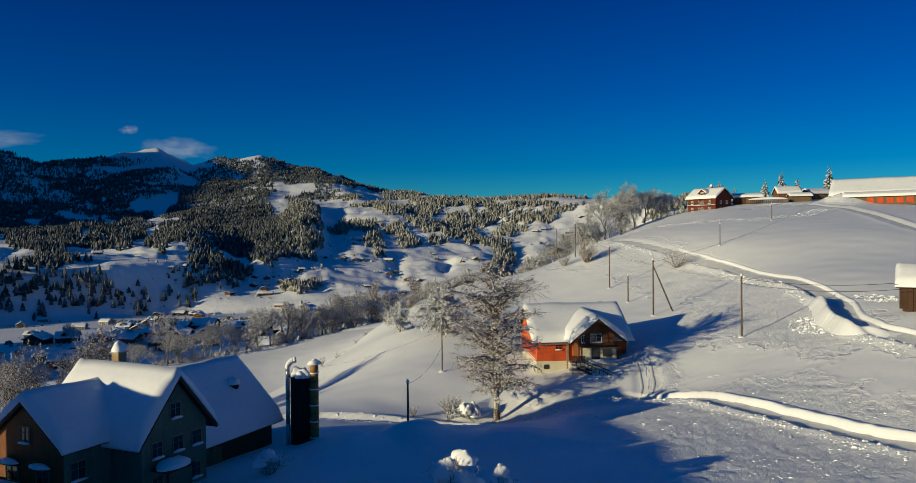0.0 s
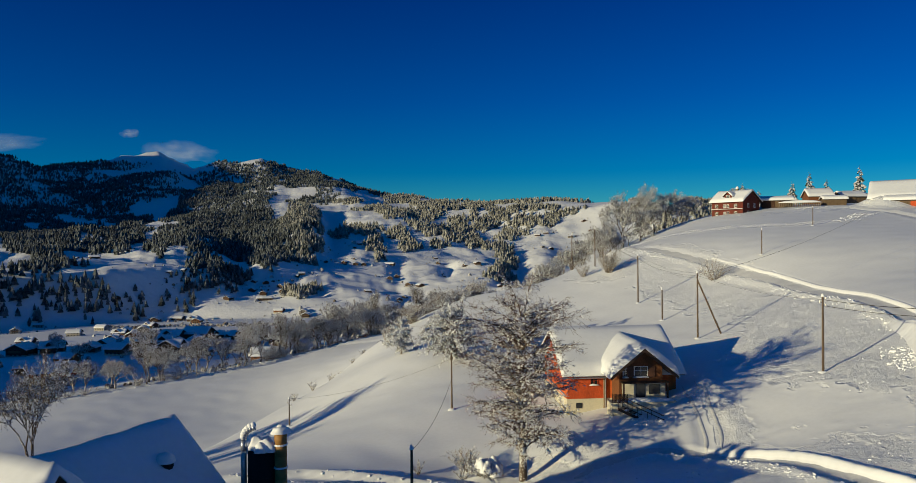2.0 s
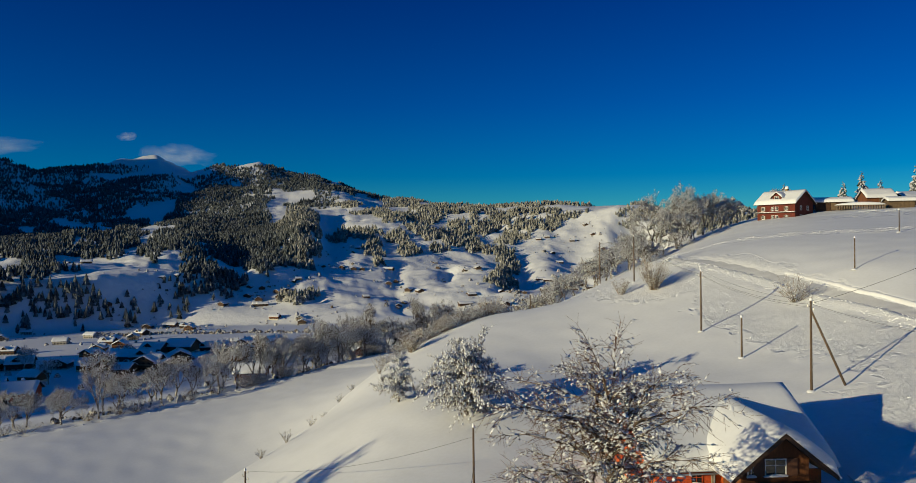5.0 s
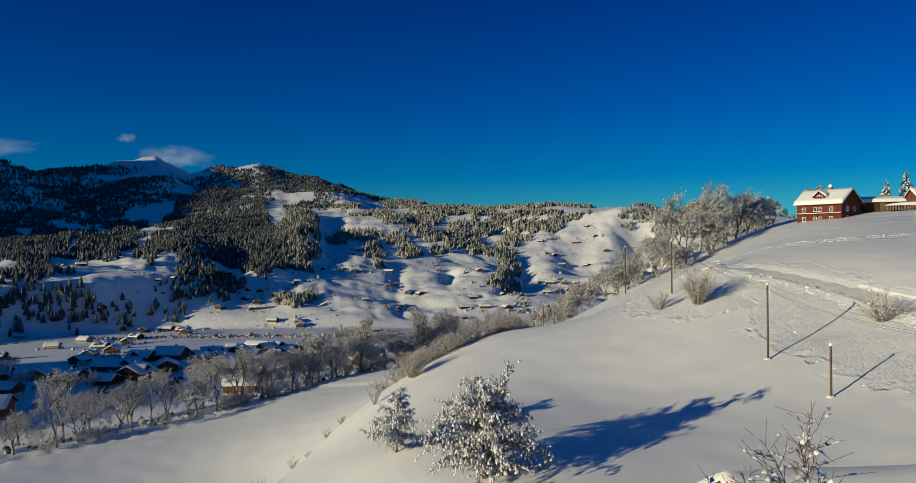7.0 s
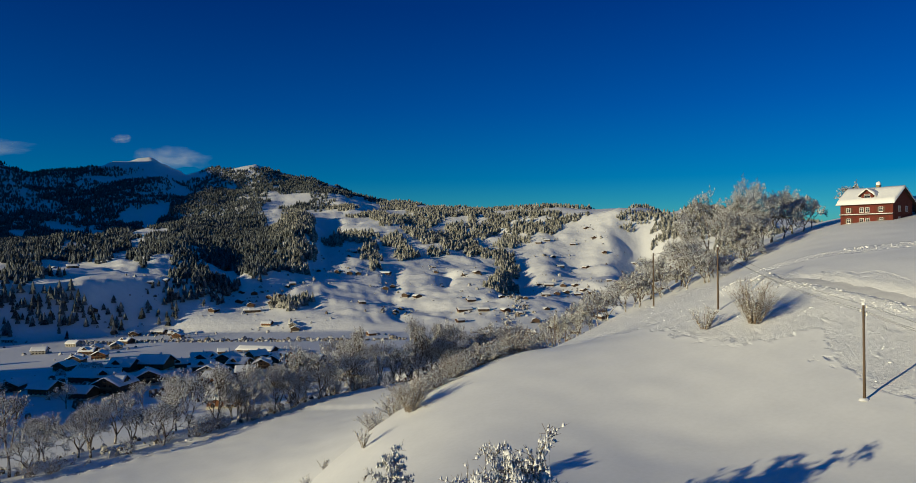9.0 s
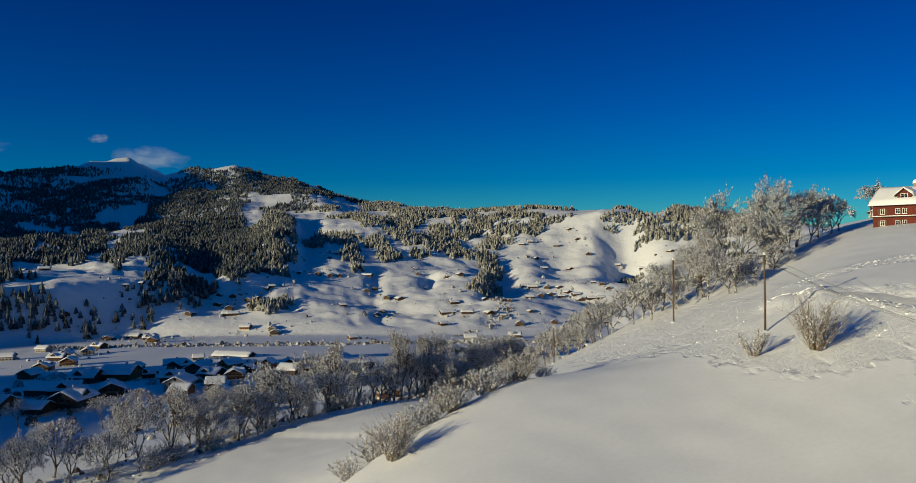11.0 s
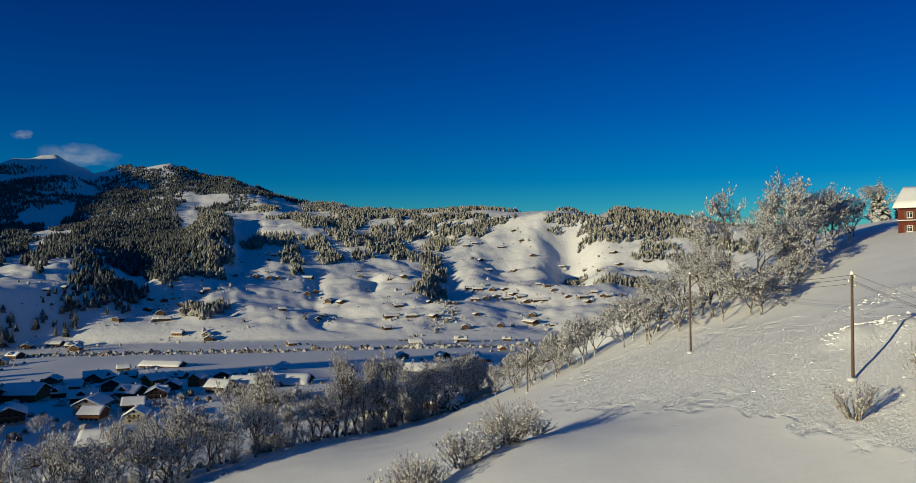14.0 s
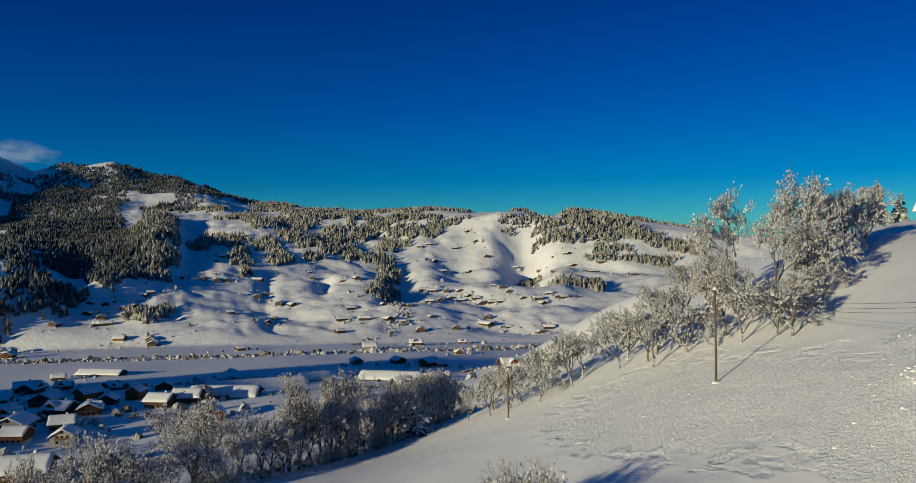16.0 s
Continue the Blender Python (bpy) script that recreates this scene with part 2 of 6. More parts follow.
BROW = [(39.2, 147, -11.4), (38.7, 178, -6.3), (46, 181, -3.2), (39.8, 208, -8.3), (53.7, 149, -7.6), (63.3, 150, -3.2), (57, 160, -4.2), (86, 174, 2.5),
        (89, 232, 6.8), (121, 204, 7.4), (170, 230, 9), (4.5, 127, -17.6), (-3, 137, -18.2), (-19, 124, -26.6), (-7, 166, -20), (12.5, 189, -13.0), (25, 195, -12.4),
        (49, 222, -6.5), (-10, 255, -30), (-45, 205, -33), (-66, 185, -34), (22, 283, -30.5), (45, 303, -30), (20, 150, -15), (66, 232, 0.5), (90, 275, 2), (75, 320, -30), (110, 340, -8), (-75, 130, -34), (-20, 165, -28.5), (5, 215, -22), (18, 262, -28.0), (25, 256, -24.5), (10, 240, -25.0)]
KNOTS = np.array(FARM + BROW, float)


def spline_weights(p):
    d2 = ((p[:, None, :2] - p[None, :, :2]) ** 2).sum(-1) / 1e4
    k = 0.5 * d2 * np.log(d2 + 1e-9) + np.eye(len(p)) * 2e-4
    q = np.c_[np.ones(len(p)), p[:, :2] / 100]
    a = np.block([[k, q], [q.T, np.zeros((3, 3))]])
    return np.linalg.solve(a, np.r_[p[:, 2], 0, 0, 0])


SPLINE = spline_weights(KNOTS)


def hill(x, y):
    out = SPLINE[-3] + SPLINE[-2] * x / 100 + SPLINE[-1] * y / 100
    for (kx, ky, _), w in zip(KNOTS, SPLINE):
        d2 = ((x - kx) ** 2 + (y - ky) ** 2) / 1e4
        out = out + w * 0.5 * d2 * np.log(d2 + 1e-9)
    return out


# The far land, by bearing (degrees to the right of +y) as seen from above the slope:
# foot of the far side, a bench, the upper meadows' edge and the crest: distances and slopes of sight.
BEARING = np.array([-60, -45, -29.4, -24, -18.5, -15, -10.3, -5.7, -1.3, 3.3, 7.9, 12.4, 16.7, 20.8, 24.9, 30.6, 45, 60])
FOOT = np.array([1150, 1150, 1150, 1150, 1150, 1120, 1080, 1040, 1000, 980, 960, 950, 940, 930, 920, 900, 900, 900], float)
BENCH_D = np.array([1180, 1180, 1180, 1180, 1226, 1279, 1355, 1465, 1573, 1647, 1718, 1749, 1778, 1742, 1701, 1700, 1700, 1700], float)
BENCH_Y = np.array([480, 480, 478, 470, 470, 470, 465, 458, 452, 450, 452, 455, 455, 455, 460, 465, 470, 470], float)
EDGE_D = np.array([2900, 2900, 2900, 2900, 2821, 2771, 2704, 2533, 2362, 2254, 2152, 2101, 2053, 2026, 2001, 2000, 2000, 2000], float)
EDGE_Y = np.array([380, 385, 390, 392, 380, 370, 362, 357, 372, 378, 375, 364, 360, 370, 378, 400, 410, 410], float)
CREST_D = np.array([4300, 4300, 4300, 4450, 4650, 4300, 4250, 4000, 3300, 3000, 2850, 2700, 2500, 2450, 2350, 2300, 2300, 2300], float)
SKYLINE = [(-60, 250), (-45, 245), (-31, 262), (-29.4, 270), (-27.5, 288), (-24.9, 281), (-22.7, 272), (-19.6, 263), (-17.6, 291), (-16, 281), (-14.5, 285), (-12.4, 276), (-10.7, 288),
           (-8.6, 298), (-6.3, 316), (-4, 340), (-2, 344), (1, 352), (5, 357), (8, 356), (11, 353), (13.2, 358), (15.2, 356), (17.2, 357), (18.6, 374), (20.2, 354), (22.6, 362), (26, 380), (28.6, 392), (32, 402), (45, 408), (60, 408)]
SKY_B, SKY_Y = np.array(SKYLINE, float).T
FLOOR_D = np.array([0, 300, 430, 625, 990, 1210, 1600, 6000], float)
FLOOR_Z = np.array([-38, -45, -60, -88, -113, -125, -126, -126], float)


def sight(y, b):
    """The slope of sight that a height on the picture stands for at a bearing."""
    return (416 - y) / 1255 * np.cos(np.radians(b - 2.6))


# unseen ridges, added and raised to shade the valley's left and the peaks
WEST = [(-1020, -175, -900, 180, 130, 126, 440), (-3130, -220, -3160, 80, 455, 460, 1000), (-3160, 80, -3300, 500, 460, 440, 1000), (-3300, 500, -3530, 1000, 440, 590, 1000), (-3530, 1000, -4080, 1950, 590, 900, 1100),
        (-4080, 1950, -3620, 3120, 955, 965, 850)]


# ridges (+) and gullies (-) that run up the far side: bearing, half width, nearest and farthest distance, height
FOLDS = [(14.4, 1.4, 1400, 2200, 14), (16.8, 1.6, 1350, 2150, -30), (19.4, 1.3, 1350, 2000, 12), (7.4, 1.0, 1200, 1850, -13), (5.0, 1.2, 1200, 1800, 9), (9.6, 1.3, 1250, 2100, 12),
         (-9.4, 1.5, 1500, 2600, 30), (-7.3, 0.8, 1450, 2500, -16), (-2.2, 0.7, 1150, 1700, -9), (1.8, 0.6, 1150, 1650, -8), (-14.5, 1.0, 1150, 2000, -14), (-18.5, 1.6, 1300, 2200, 16)]


def far_land(x, y):
    dx, dy = x, y - 65.0
    d, b = np.hypot(dx, dy), np.degrees(np.arctan2(dx, dy))
    b = np.clip(b + 0.35 * waves(dx, dy, 5, 900) * ease((d - 1300) / 1500), -60, 60)
    floor = np.interp(d, FLOOR_D, FLOOR_Z)
    foot, d1, d2, d3 = (np.interp(b, BEARING, v) for v in (FOOT, BENCH_D, EDGE_D, CREST_D))
    z0 = np.interp(foot, FLOOR_D, FLOOR_Z)
    z1, z2 = 2.3 + d1 * sight(np.interp(b, BEARING, BENCH_Y), b), 2.3 + d2 * sight(np.interp(b, BEARING, EDGE_Y), b)
    z3 = 2.3 + d3 * sight(np.interp(b, SKY_B, SKY_Y), b)
    up = np.where(d < d1, z0 + (z1 - z0) * ((d - foot) / (d1 - foot)), np.where(d < d2, z1 + (z2 - z1) * (d - d1) / (d2 - d1),
                  np.where(d < d3, z2 + (z3 - z2) * np.clip((d - d2) / (d3 - d2), 0, 1) ** 1.15, z3 - (d - d3) * 0.35)))
    rise = ease((d - foot) / 120)
    wx, wy = x + 24 * waves(x, y, 9, 240), y + 24 * waves(x, y, 10, 240)
    mounds = 7 * np.abs(waves(wx, wy, 2, 330)) + 3.6 * np.abs(waves(wx, wy, 3, 140)) + 1.5 * np.abs(waves(wx, wy, 14, 62)) + 0.5 * waves(x, y, 12, 30)
    roll = 4 * waves(x, y, 1, 260) + mounds - 8 + 12 * waves(x, y, 4, 600) * ease((d - 1500) / 800)
    for fb, half, d_near, d_far, high in FOLDS:
        roll = roll + high * np.exp(-((b - fb) / half) ** 2) * ease((d - d_near) / 260) * ease((d_far - d) / 260)
    roll = roll * (1 - 0.75 * ease((d - d3 + 500) / 400))
    rough = 14 * (lattice(x / 55, y / 55, 7) - 0.5) * ease((d - 2900) / 800)
    z = np.where(d < foot, floor, up + roll * rise + rough) + 0.35 * waves(x, y, 6, 120)
    # the added hills to the west, beyond the picture, behind which the sun stands low
    for ax, ay, bx, by, za, zb, wide in WEST:
        ux, uy = bx - ax, by - ay
        s = np.clip(((x - ax) * ux + (y - ay) * uy) / (ux * ux + uy * uy), 0, 1)
        off = np.hypot(x - ax - s * ux, y - ay - s * uy)
        top = za + (zb - za) * s
        z = np.maximum(z, top - (top + 140) * ease(off / wide) + 5 * waves(x, y, 8, 160) * ease(2 - off / wide * 2))
    return z


def from_line(x, y, pts):
    """Distance to a line through pts, and how far along it, 0 to 1."""
    best, along = np.full(np.shape(x), 1e9), np.zeros(np.shape(x))
    n = len(pts) - 1
    for i, ((ax, ay), (bx, by)) in enumerate(zip(pts, pts[1:])):
        ux, uy = bx - ax, by - ay
        s = np.clip(((x - ax) * ux + (y - ay) * uy) / (ux * ux + uy * uy), 0, 1)
        d = np.hypot(x - ax - s * ux, y - ay - s * uy)
        along, best = np.where(d < best, (i + s) / n, along), np.minimum(best, d)
    return best, along


def side_of(x, y, pts):
    """Positive to the left of the nearest stretch of a line."""
    best, side = np.full(np.shape(x), 1e9), np.zeros(np.shape(x))
    for (ax, ay), (bx, by) in zip(pts, pts[1:]):
        ux, uy = bx - ax, by - ay
        s = np.clip(((x - ax) * ux + (y - ay) * uy) / (ux * ux + uy * uy), 0, 1)
        d = np.hypot(x - ax - s * ux, y - ay - s * uy)
        side, best = np.where(d < best, ux * (y - ay) - uy * (x - ax), side), np.minimum(best, d)
    return side


EDGE = [(-38, 112), (-27, 138), (-19, 157), (-13, 169), (-4, 178.5), (6, 185.5), (15, 192), (27, 204)]
LANE = [(14.1, 80.6), (17.6, 81.0), (21.1, 82.0), (24.7, 79.8), (27.9, 74.2), (30.0, 66.0), (33.9, 58.1), (37.2, 51.0), (45, 35)]
DRIVE = [(25.9, 78.9), (27.3, 82.4), (28.7, 88.3), (30.3, 97.2)]
UPPER = [(46, 184), (50.7, 180), (56.6, 160), (59.4, 135), (58.4, 112), (57.6, 102), (55.5, 92), (52.5, 85.5), (51, 79), (52, 70), (60, 55)]
TRACK = [(92, 215), (113, 207), (114, 190), (106, 165), (98, 140), (92, 110)]
VALLEY_ROAD = [(-140, 142), (-74, 200), (-34, 232), (-14, 252), (4, 264.5), (21, 277), (45, 299), (78, 325), (110, 350)]
FRONT_ROAD = [(-60, 78), (-30, 80), (-10, 82), (2, 79), (9.3, 76.5), (14.1, 80.6)]


def lane_cut(z, x, y, pts, half, bank, other=0.3, depth=0.3, fall=0.8):
    """A ploughed way: flat between, with a snow bank heaped on each side (bank: to the left of the line, other: to its right)."""
    d, s = from_line(x, y, pts)
    side = side_of(x, y, pts) > 0
    high = np.where(side, bank, other) * (0.94 + 0.12 * lattice(x * 0.5, y * 0.5, 11)) * ease(s * 5) * ease((1 - s) * 5)
    ridge = ease((d - half) / 0.5) * np.exp(-np.maximum(d - half - 0.55, 0) ** 2 / np.where(side, fall, 0.8)) * high
    return z - depth * (1 - ease((d - half + 0.2) / 0.5)) + ridge


BROKEN = [(47, 97, 10, 22), (51, 150, 9, 34), (41, 180, 10, 16), (37, 207, 11, 30), (28, 61, 13, 17), (41, 48, 12, 13), (14, 79, 9, 6), (125, 207, 10, 7), (104, 205, 14, 4)]
BAND = [(50, 194), (58, 195), (66, 190.5), (74, 186.5), (84, 179), (95, 177), (108, 190)]
# heaps of snow: place, radius, height
HEAPS = [(1.2, 61.5, 2.6, 1.1), (-4.5, 58.5, 3.2, 0.9), (-10.5, 65, 2.6, 0.7), (10, 60, 4.0, 0.5), (124, 208, 6.0, 2.6), (6.3, 84.6, 1.6, 0.8), (47.5, 183.5, 2.4, 0.9), (44.5, 186, 1.8, 0.7), (30.5, 91.5, 1.8, 0.9)]


def broken(x, y):
    """Where the plough and sliding snow have left the surface rough, 0 to 1."""
    out = np.zeros(np.broadcast(x, y).shape)
    wob = 0.5 * (lattice(x * 0.35, y * 0.35, 15) - 0.5) + 0.5 * (lattice(x * 1.3, y * 1.3, 16) - 0.5)
    for cx, cy, rx, ry in BROKEN:
        q = ((x - cx) / rx) ** 2 + ((y - cy) / ry) ** 2
        out = np.maximum(out, 1 - ease((q + 1.6 * wob - 0.65) / 0.75))
    for pts, wide in ((LANE, 3.2), (UPPER, 3.6), (FRONT_ROAD, 3.0), (DRIVE, 3.0)):
        d, _ = from_line(x, y, pts)
        out = np.maximum(out, 0.8 * (1 - ease((d + 2 * wob - wide) / 1.0)) * (side_of(x, y, pts) < 0))
    d, _ = from_line(x, y, BAND)
    return np.maximum(out, 1 - ease((d + 3 * wob - 2.2) / 1.6))


def ground_z(x, y):
    x, y = np.asarray(x, float), np.asarray(y, float)
    r = np.hypot(x, y)
    near = hill(x, y)
    edge = np.hypot(x - 15, (y - 130) * 0.95)
    w = ease((edge - 190) / 150)
    right = ease((x - 90) / 60) * (1 - ease((y - 420) / 250))
    w = w * (1 - 0.85 * right * (y > -400))
    far = far_land(x, y) if np.any(w > 0) else 0.0
    z = np.clip(near, -60, 12) * (1 - w) + far * w
    if np.all(r > 700):
        return z
    d, s = from_line(x, y, EDGE)
    side = np.sign(side_of(x, y, EDGE))
    z = z - 3.4 * ease((side * d + 1.0) / 6) * np.exp(-np.maximum(side * d, 0) / 30) * ease(s * 8) * ease((1 - s) * 5)
    detail = (r < 420)
    z = z + detail * (0.025 * waves(x, y, 21, 7) + 0.09 * waves(x, y, 22, 30))
    z = lane_cut(z, x, y, LANE, 1.1, 0.0, 0.25, 0.3)
    z = lane_cut(z, x, y, DRIVE, 1.3, 0.05, 0.08, 0.07)
    z = lane_cut(z, x, y, FRONT_ROAD, 1.6, 0.4, 0.1)
    z = lane_cut(z, x, y, UPPER, 1.35, 0.0, 0.3, 0.35)
    z = lane_cut(z, x, y, TRACK, 1.1, 0.4, 0.15, 0.25)
    z = lane_cut(z, x, y, VALLEY_ROAD, 1.7, 0.3, 0.35)
    # snow thrown by the plough on the slope between the roads and round the upper bend
    for hx, hy, hr, high in HEAPS:
        z = z + high * np.exp(-(((x - hx) ** 2 + (y - hy) ** 2) / hr ** 2) ** 1.5) * (0.85 + 0.3 * lattice(x * 0.8, y * 0.8, 19))
    band, _ = from_line(x, y, BAND)
    z = z + 0.35 * np.exp(-(band / 1.6) ** 2) * lattice(x * 0.6, y * 0.6, 20)
    return z + broken(x, y) * (0.10 * lattice(x * 0.9, y * 0.9, 13) + 0.08 * lattice(x * 2.3, y * 2.3, 23))


def ground_mesh():
    az = np.concatenate([np.arange(-46, -32, 0.5), np.arange(-32, 48, 0.2), np.arange(48, 62, 0.5), np.arange(62, 314, 4.0)])
    rr = [6.0]
    while rr[-1] < 4950:
        g = 0.0052 if 40 < rr[-1] < 110 else 0.007 if 35 < rr[-1] < 330 else 0.008 if 950 < rr[-1] < 2300 else 0.014
        rr.append(rr[-1] * (1 + g) + 0.02)
    rr = np.array(rr)
    a, r = np.meshgrid(np.radians(az), rr)
    x, y = r * np.sin(a), r * np.cos(a)
    z = ground_z(x, y)
    n, m = len(rr), len(az)
    verts = np.stack([x, y, z], -1).reshape(-1, 3)
    centre = np.array([[0, 0, float(z[0].mean())]])
    i = np.arange(n * m).reshape(n, m)
    quads = np.stack([i[:-1], np.roll(i[:-1], -1, 1), np.roll(i[1:], -1, 1), i[1:]], -1).reshape(-1, 4)[:, ::-1]
    faces = quads.tolist() + [(int(i[0, k]), int(i[0, (k + 1) % m]), n * m) for k in range(m)]
    me = bpy.data.meshes.new("ground")
    me.from_pydata(np.r_[verts, centre].tolist(), [], faces)
    me.polygons.foreach_set("use_smooth", [True] * len(faces))
    rough = me.attributes.new("broken", "FLOAT", "POINT")
    rough.data.foreach_set("value", np.r_[broken(x, y).ravel() * (r < 420).ravel(), 0.0])
    far = me.attributes.new("far", "FLOAT", "POINT")
    far.data.foreach_set("value", np.r_[ease((r.ravel() - 800) / 400), 0.0])
    me.materials.append(GROUND_SNOW)
    me.update()
    return me


ground = tagged(new("ground", ground_mesh()), "snow-covered hillside, valley floor and far slopes", "ground", kind="structure")


def smooth_line(pts):
    """Close points along a rounded line, and the way to its left at each."""
    p = np.array(pts, float)
    t = np.linspace(0, len(p) - 1, 40 * (len(p) - 1))
    i = np.clip(t.astype(int), 0, len(p) - 2)
    q = p[i] + (p[i + 1] - p[i]) * (t - i)[:, None]
    for _ in range(30):
        q[1:-1] = (q[:-2] + 2 * q[1:-1] + q[2:]) / 4
    d = np.gradient(q, axis=0)
    return q, np.stack([-d[:, 1], d[:, 0]], 1) / np.hypot(*d.T)[:, None]


def road_strip(name, pts, half, mat, label):
    """A packed way that follows the ground along a smoothed line."""
    q, n = smooth_line(pts)
    rows = []
    taper = np.minimum(1, np.minimum(np.arange(len(q)), np.arange(len(q))[::-1]) / 30 + 0.15)[:, None]
    for u in np.linspace(-1, 1, 7):
        e = q + n * half * u * taper
        rows.append(np.c_[e, ground_z(e[:, 0], e[:, 1]) + 0.05 * (1 - u * u) + 0.02])
    v = np.stack(rows, 1)
    k = np.arange(v.shape[0] * 7).reshape(-1, 7)
    f = np.stack([k[:-1, :-1], k[:-1, 1:], k[1:, 1:], k[1:, :-1]], -1).reshape(-1, 4)[:, ::-1]
    me = bpy.data.meshes.new(name)
    me.from_pydata(v.reshape(-1, 3).tolist(), [], f.tolist())
    me.materials.append(mat)
    me.polygons.foreach_set("use_smooth", [True] * len(me.polygons))
    return tagged(new(name, me), label, "road", kind="structure")


def snow_bank(pts, half, height, label, wide=1.0):
    """The clean cut bank that the plough leaves on the uphill side of a way."""
    q, n = smooth_line(pts)
    k = np.arange(len(q))
    ends = ease(np.minimum(k, k[::-1]) / 40)
    rows = []
    for off, up in ((-0.2, -0.1), (0.0, 0.1), (0.12, 0.5), (0.28, 0.86), (0.42, 1.0), (0.65, 0.95), (0.95, 0.7), (1.3, 0.36), (1.7, 0.08), (2.0, -0.15)):
        e = q + n * (half + off * wide)
        wob = 0.85 + 0.3 * lattice(e[:, 0] * 0.45, e[:, 1] * 0.45, 17) + 0.12 * lattice(e[:, 0] * 2.1, e[:, 1] * 2.1, 18)
        rows.append(np.c_[e, ground_z(e[:, 0], e[:, 1]) + height * up * wob * ends])
    v = np.stack(rows, 1)
    m = len(rows)
    k = np.arange(len(q) * m).reshape(-1, m)
    f = np.stack([k[:-1, :-1], k[:-1, 1:], k[1:, 1:], k[1:, :-1]], -1).reshape(-1, 4)[:, ::-1]
    me = bpy.data.meshes.new("snow_bank")
    me.from_pydata(v.reshape(-1, 3).tolist(), [], f.tolist())
    me.materials.append(SNOW)
    me.polygons.foreach_set("use_smooth", [True] * len(me.polygons))
    return tagged(new("snow_bank", me), label, "snow bank", kind="structure")

# ---------------------------------------------------------------- building tools
def gz(x, y):
    return float(ground_z(np.array([x], float), np.array([y], float))[0])


def mesh_of(name, verts, faces, mat, smooth=False):
    me = bpy.data.meshes.new(name)
    me.from_pydata([tuple(map(float, v)) for v in verts], [], [tuple(map(int, f)) for f in faces])
    me.materials.append(mat)
    if smooth:
        me.polygons.foreach_set("use_smooth", [True] * len(me.polygons))
    me.update()
    return me


def part(name, me, parent, label="", m=None):
    """Links a mesh as one part under a thing or a part."""
    ob = new(name, me)
    ob.parent = parent
    if m is not None:
        ob.matrix_basis = m
    return tagged(ob, label)


def thing(name, label, category, m=None, group="", me=None, kind=""):
    ob = tagged(new(name, me), label, category, group, kind)
    if m is not None:
        ob.matrix_basis = m
    return ob


class Shape:
    """Gathers simple solids into one mesh."""

    def __init__(self):
        self.v, self.f = [], []

    def add(self, verts, faces):
        k = len(self.v)
        self.v += [tuple(p) for p in verts]
        self.f += [tuple(i + k for i in f) for f in faces]
        return self

    def box(self, x0, x1, y0, y1, z0, z1, b=0.0):
        """A box whose upright and level edges are cut by b."""
        if not b:
            v = [(x, y, z) for z in (z0, z1) for x, y in ((x0, y0), (x1, y0), (x1, y1), (x0, y1))]
            return self.add(v, [(3, 2, 1, 0), (4, 5, 6, 7), (0, 1, 5, 4), (1, 2, 6, 5), (2, 3, 7, 6), (3, 0, 4, 7)])
        bm = bmesh.new()
        bmesh.ops.create_cube(bm, size=1)
        for p in bm.verts:
            p.co = ((x0 + x1) / 2 + p.co.x * (x1 - x0), (y0 + y1) / 2 + p.co.y * (y1 - y0), (z0 + z1) / 2 + p.co.z * (z1 - z0))
        bmesh.ops.bevel(bm, geom=bm.edges, offset=b, segments=1, affect="EDGES")
        bm.verts.index_update()
        self.add([tuple(p.co) for p in bm.verts], [[q.index for q in f.verts] for f in bm.faces])
        bm.free()
        return self

    def tube(self, p, q, r0, r1, n=6, cap=True):
        p, q = Vector(p), Vector(q)
        w = (q - p).normalized()
        a = w.orthogonal().normalized()
        b = w.cross(a)
        v = [c + r * (math.cos(2 * math.pi * i / n) * a + math.sin(2 * math.pi * i / n) * b) for c, r in ((p, r0), (q, r1)) for i in range(n)]
        f = [(i, (i + 1) % n, n + (i + 1) % n, n + i) for i in range(n)]
        if cap:
            f += [tuple(range(n - 1, -1, -1)), tuple(range(n, 2 * n))]
        return self.add(v, f)

    def prism(self, outline, y0, y1):
        """An outline in x and z drawn out from y0 to y1."""
        n = len(outline)
        v = [(x, y, z) for y in (y0, y1) for x, z in outline]
        return self.add(v, [tuple(range(n)), tuple(range(2 * n - 1, n - 1, -1))] + [(i, n + i, n + (i + 1) % n, (i + 1) % n) for i in range(n)])

    def mesh(self, name, mat, smooth=False):
        return mesh_of(name, self.v, self.f, mat, smooth)


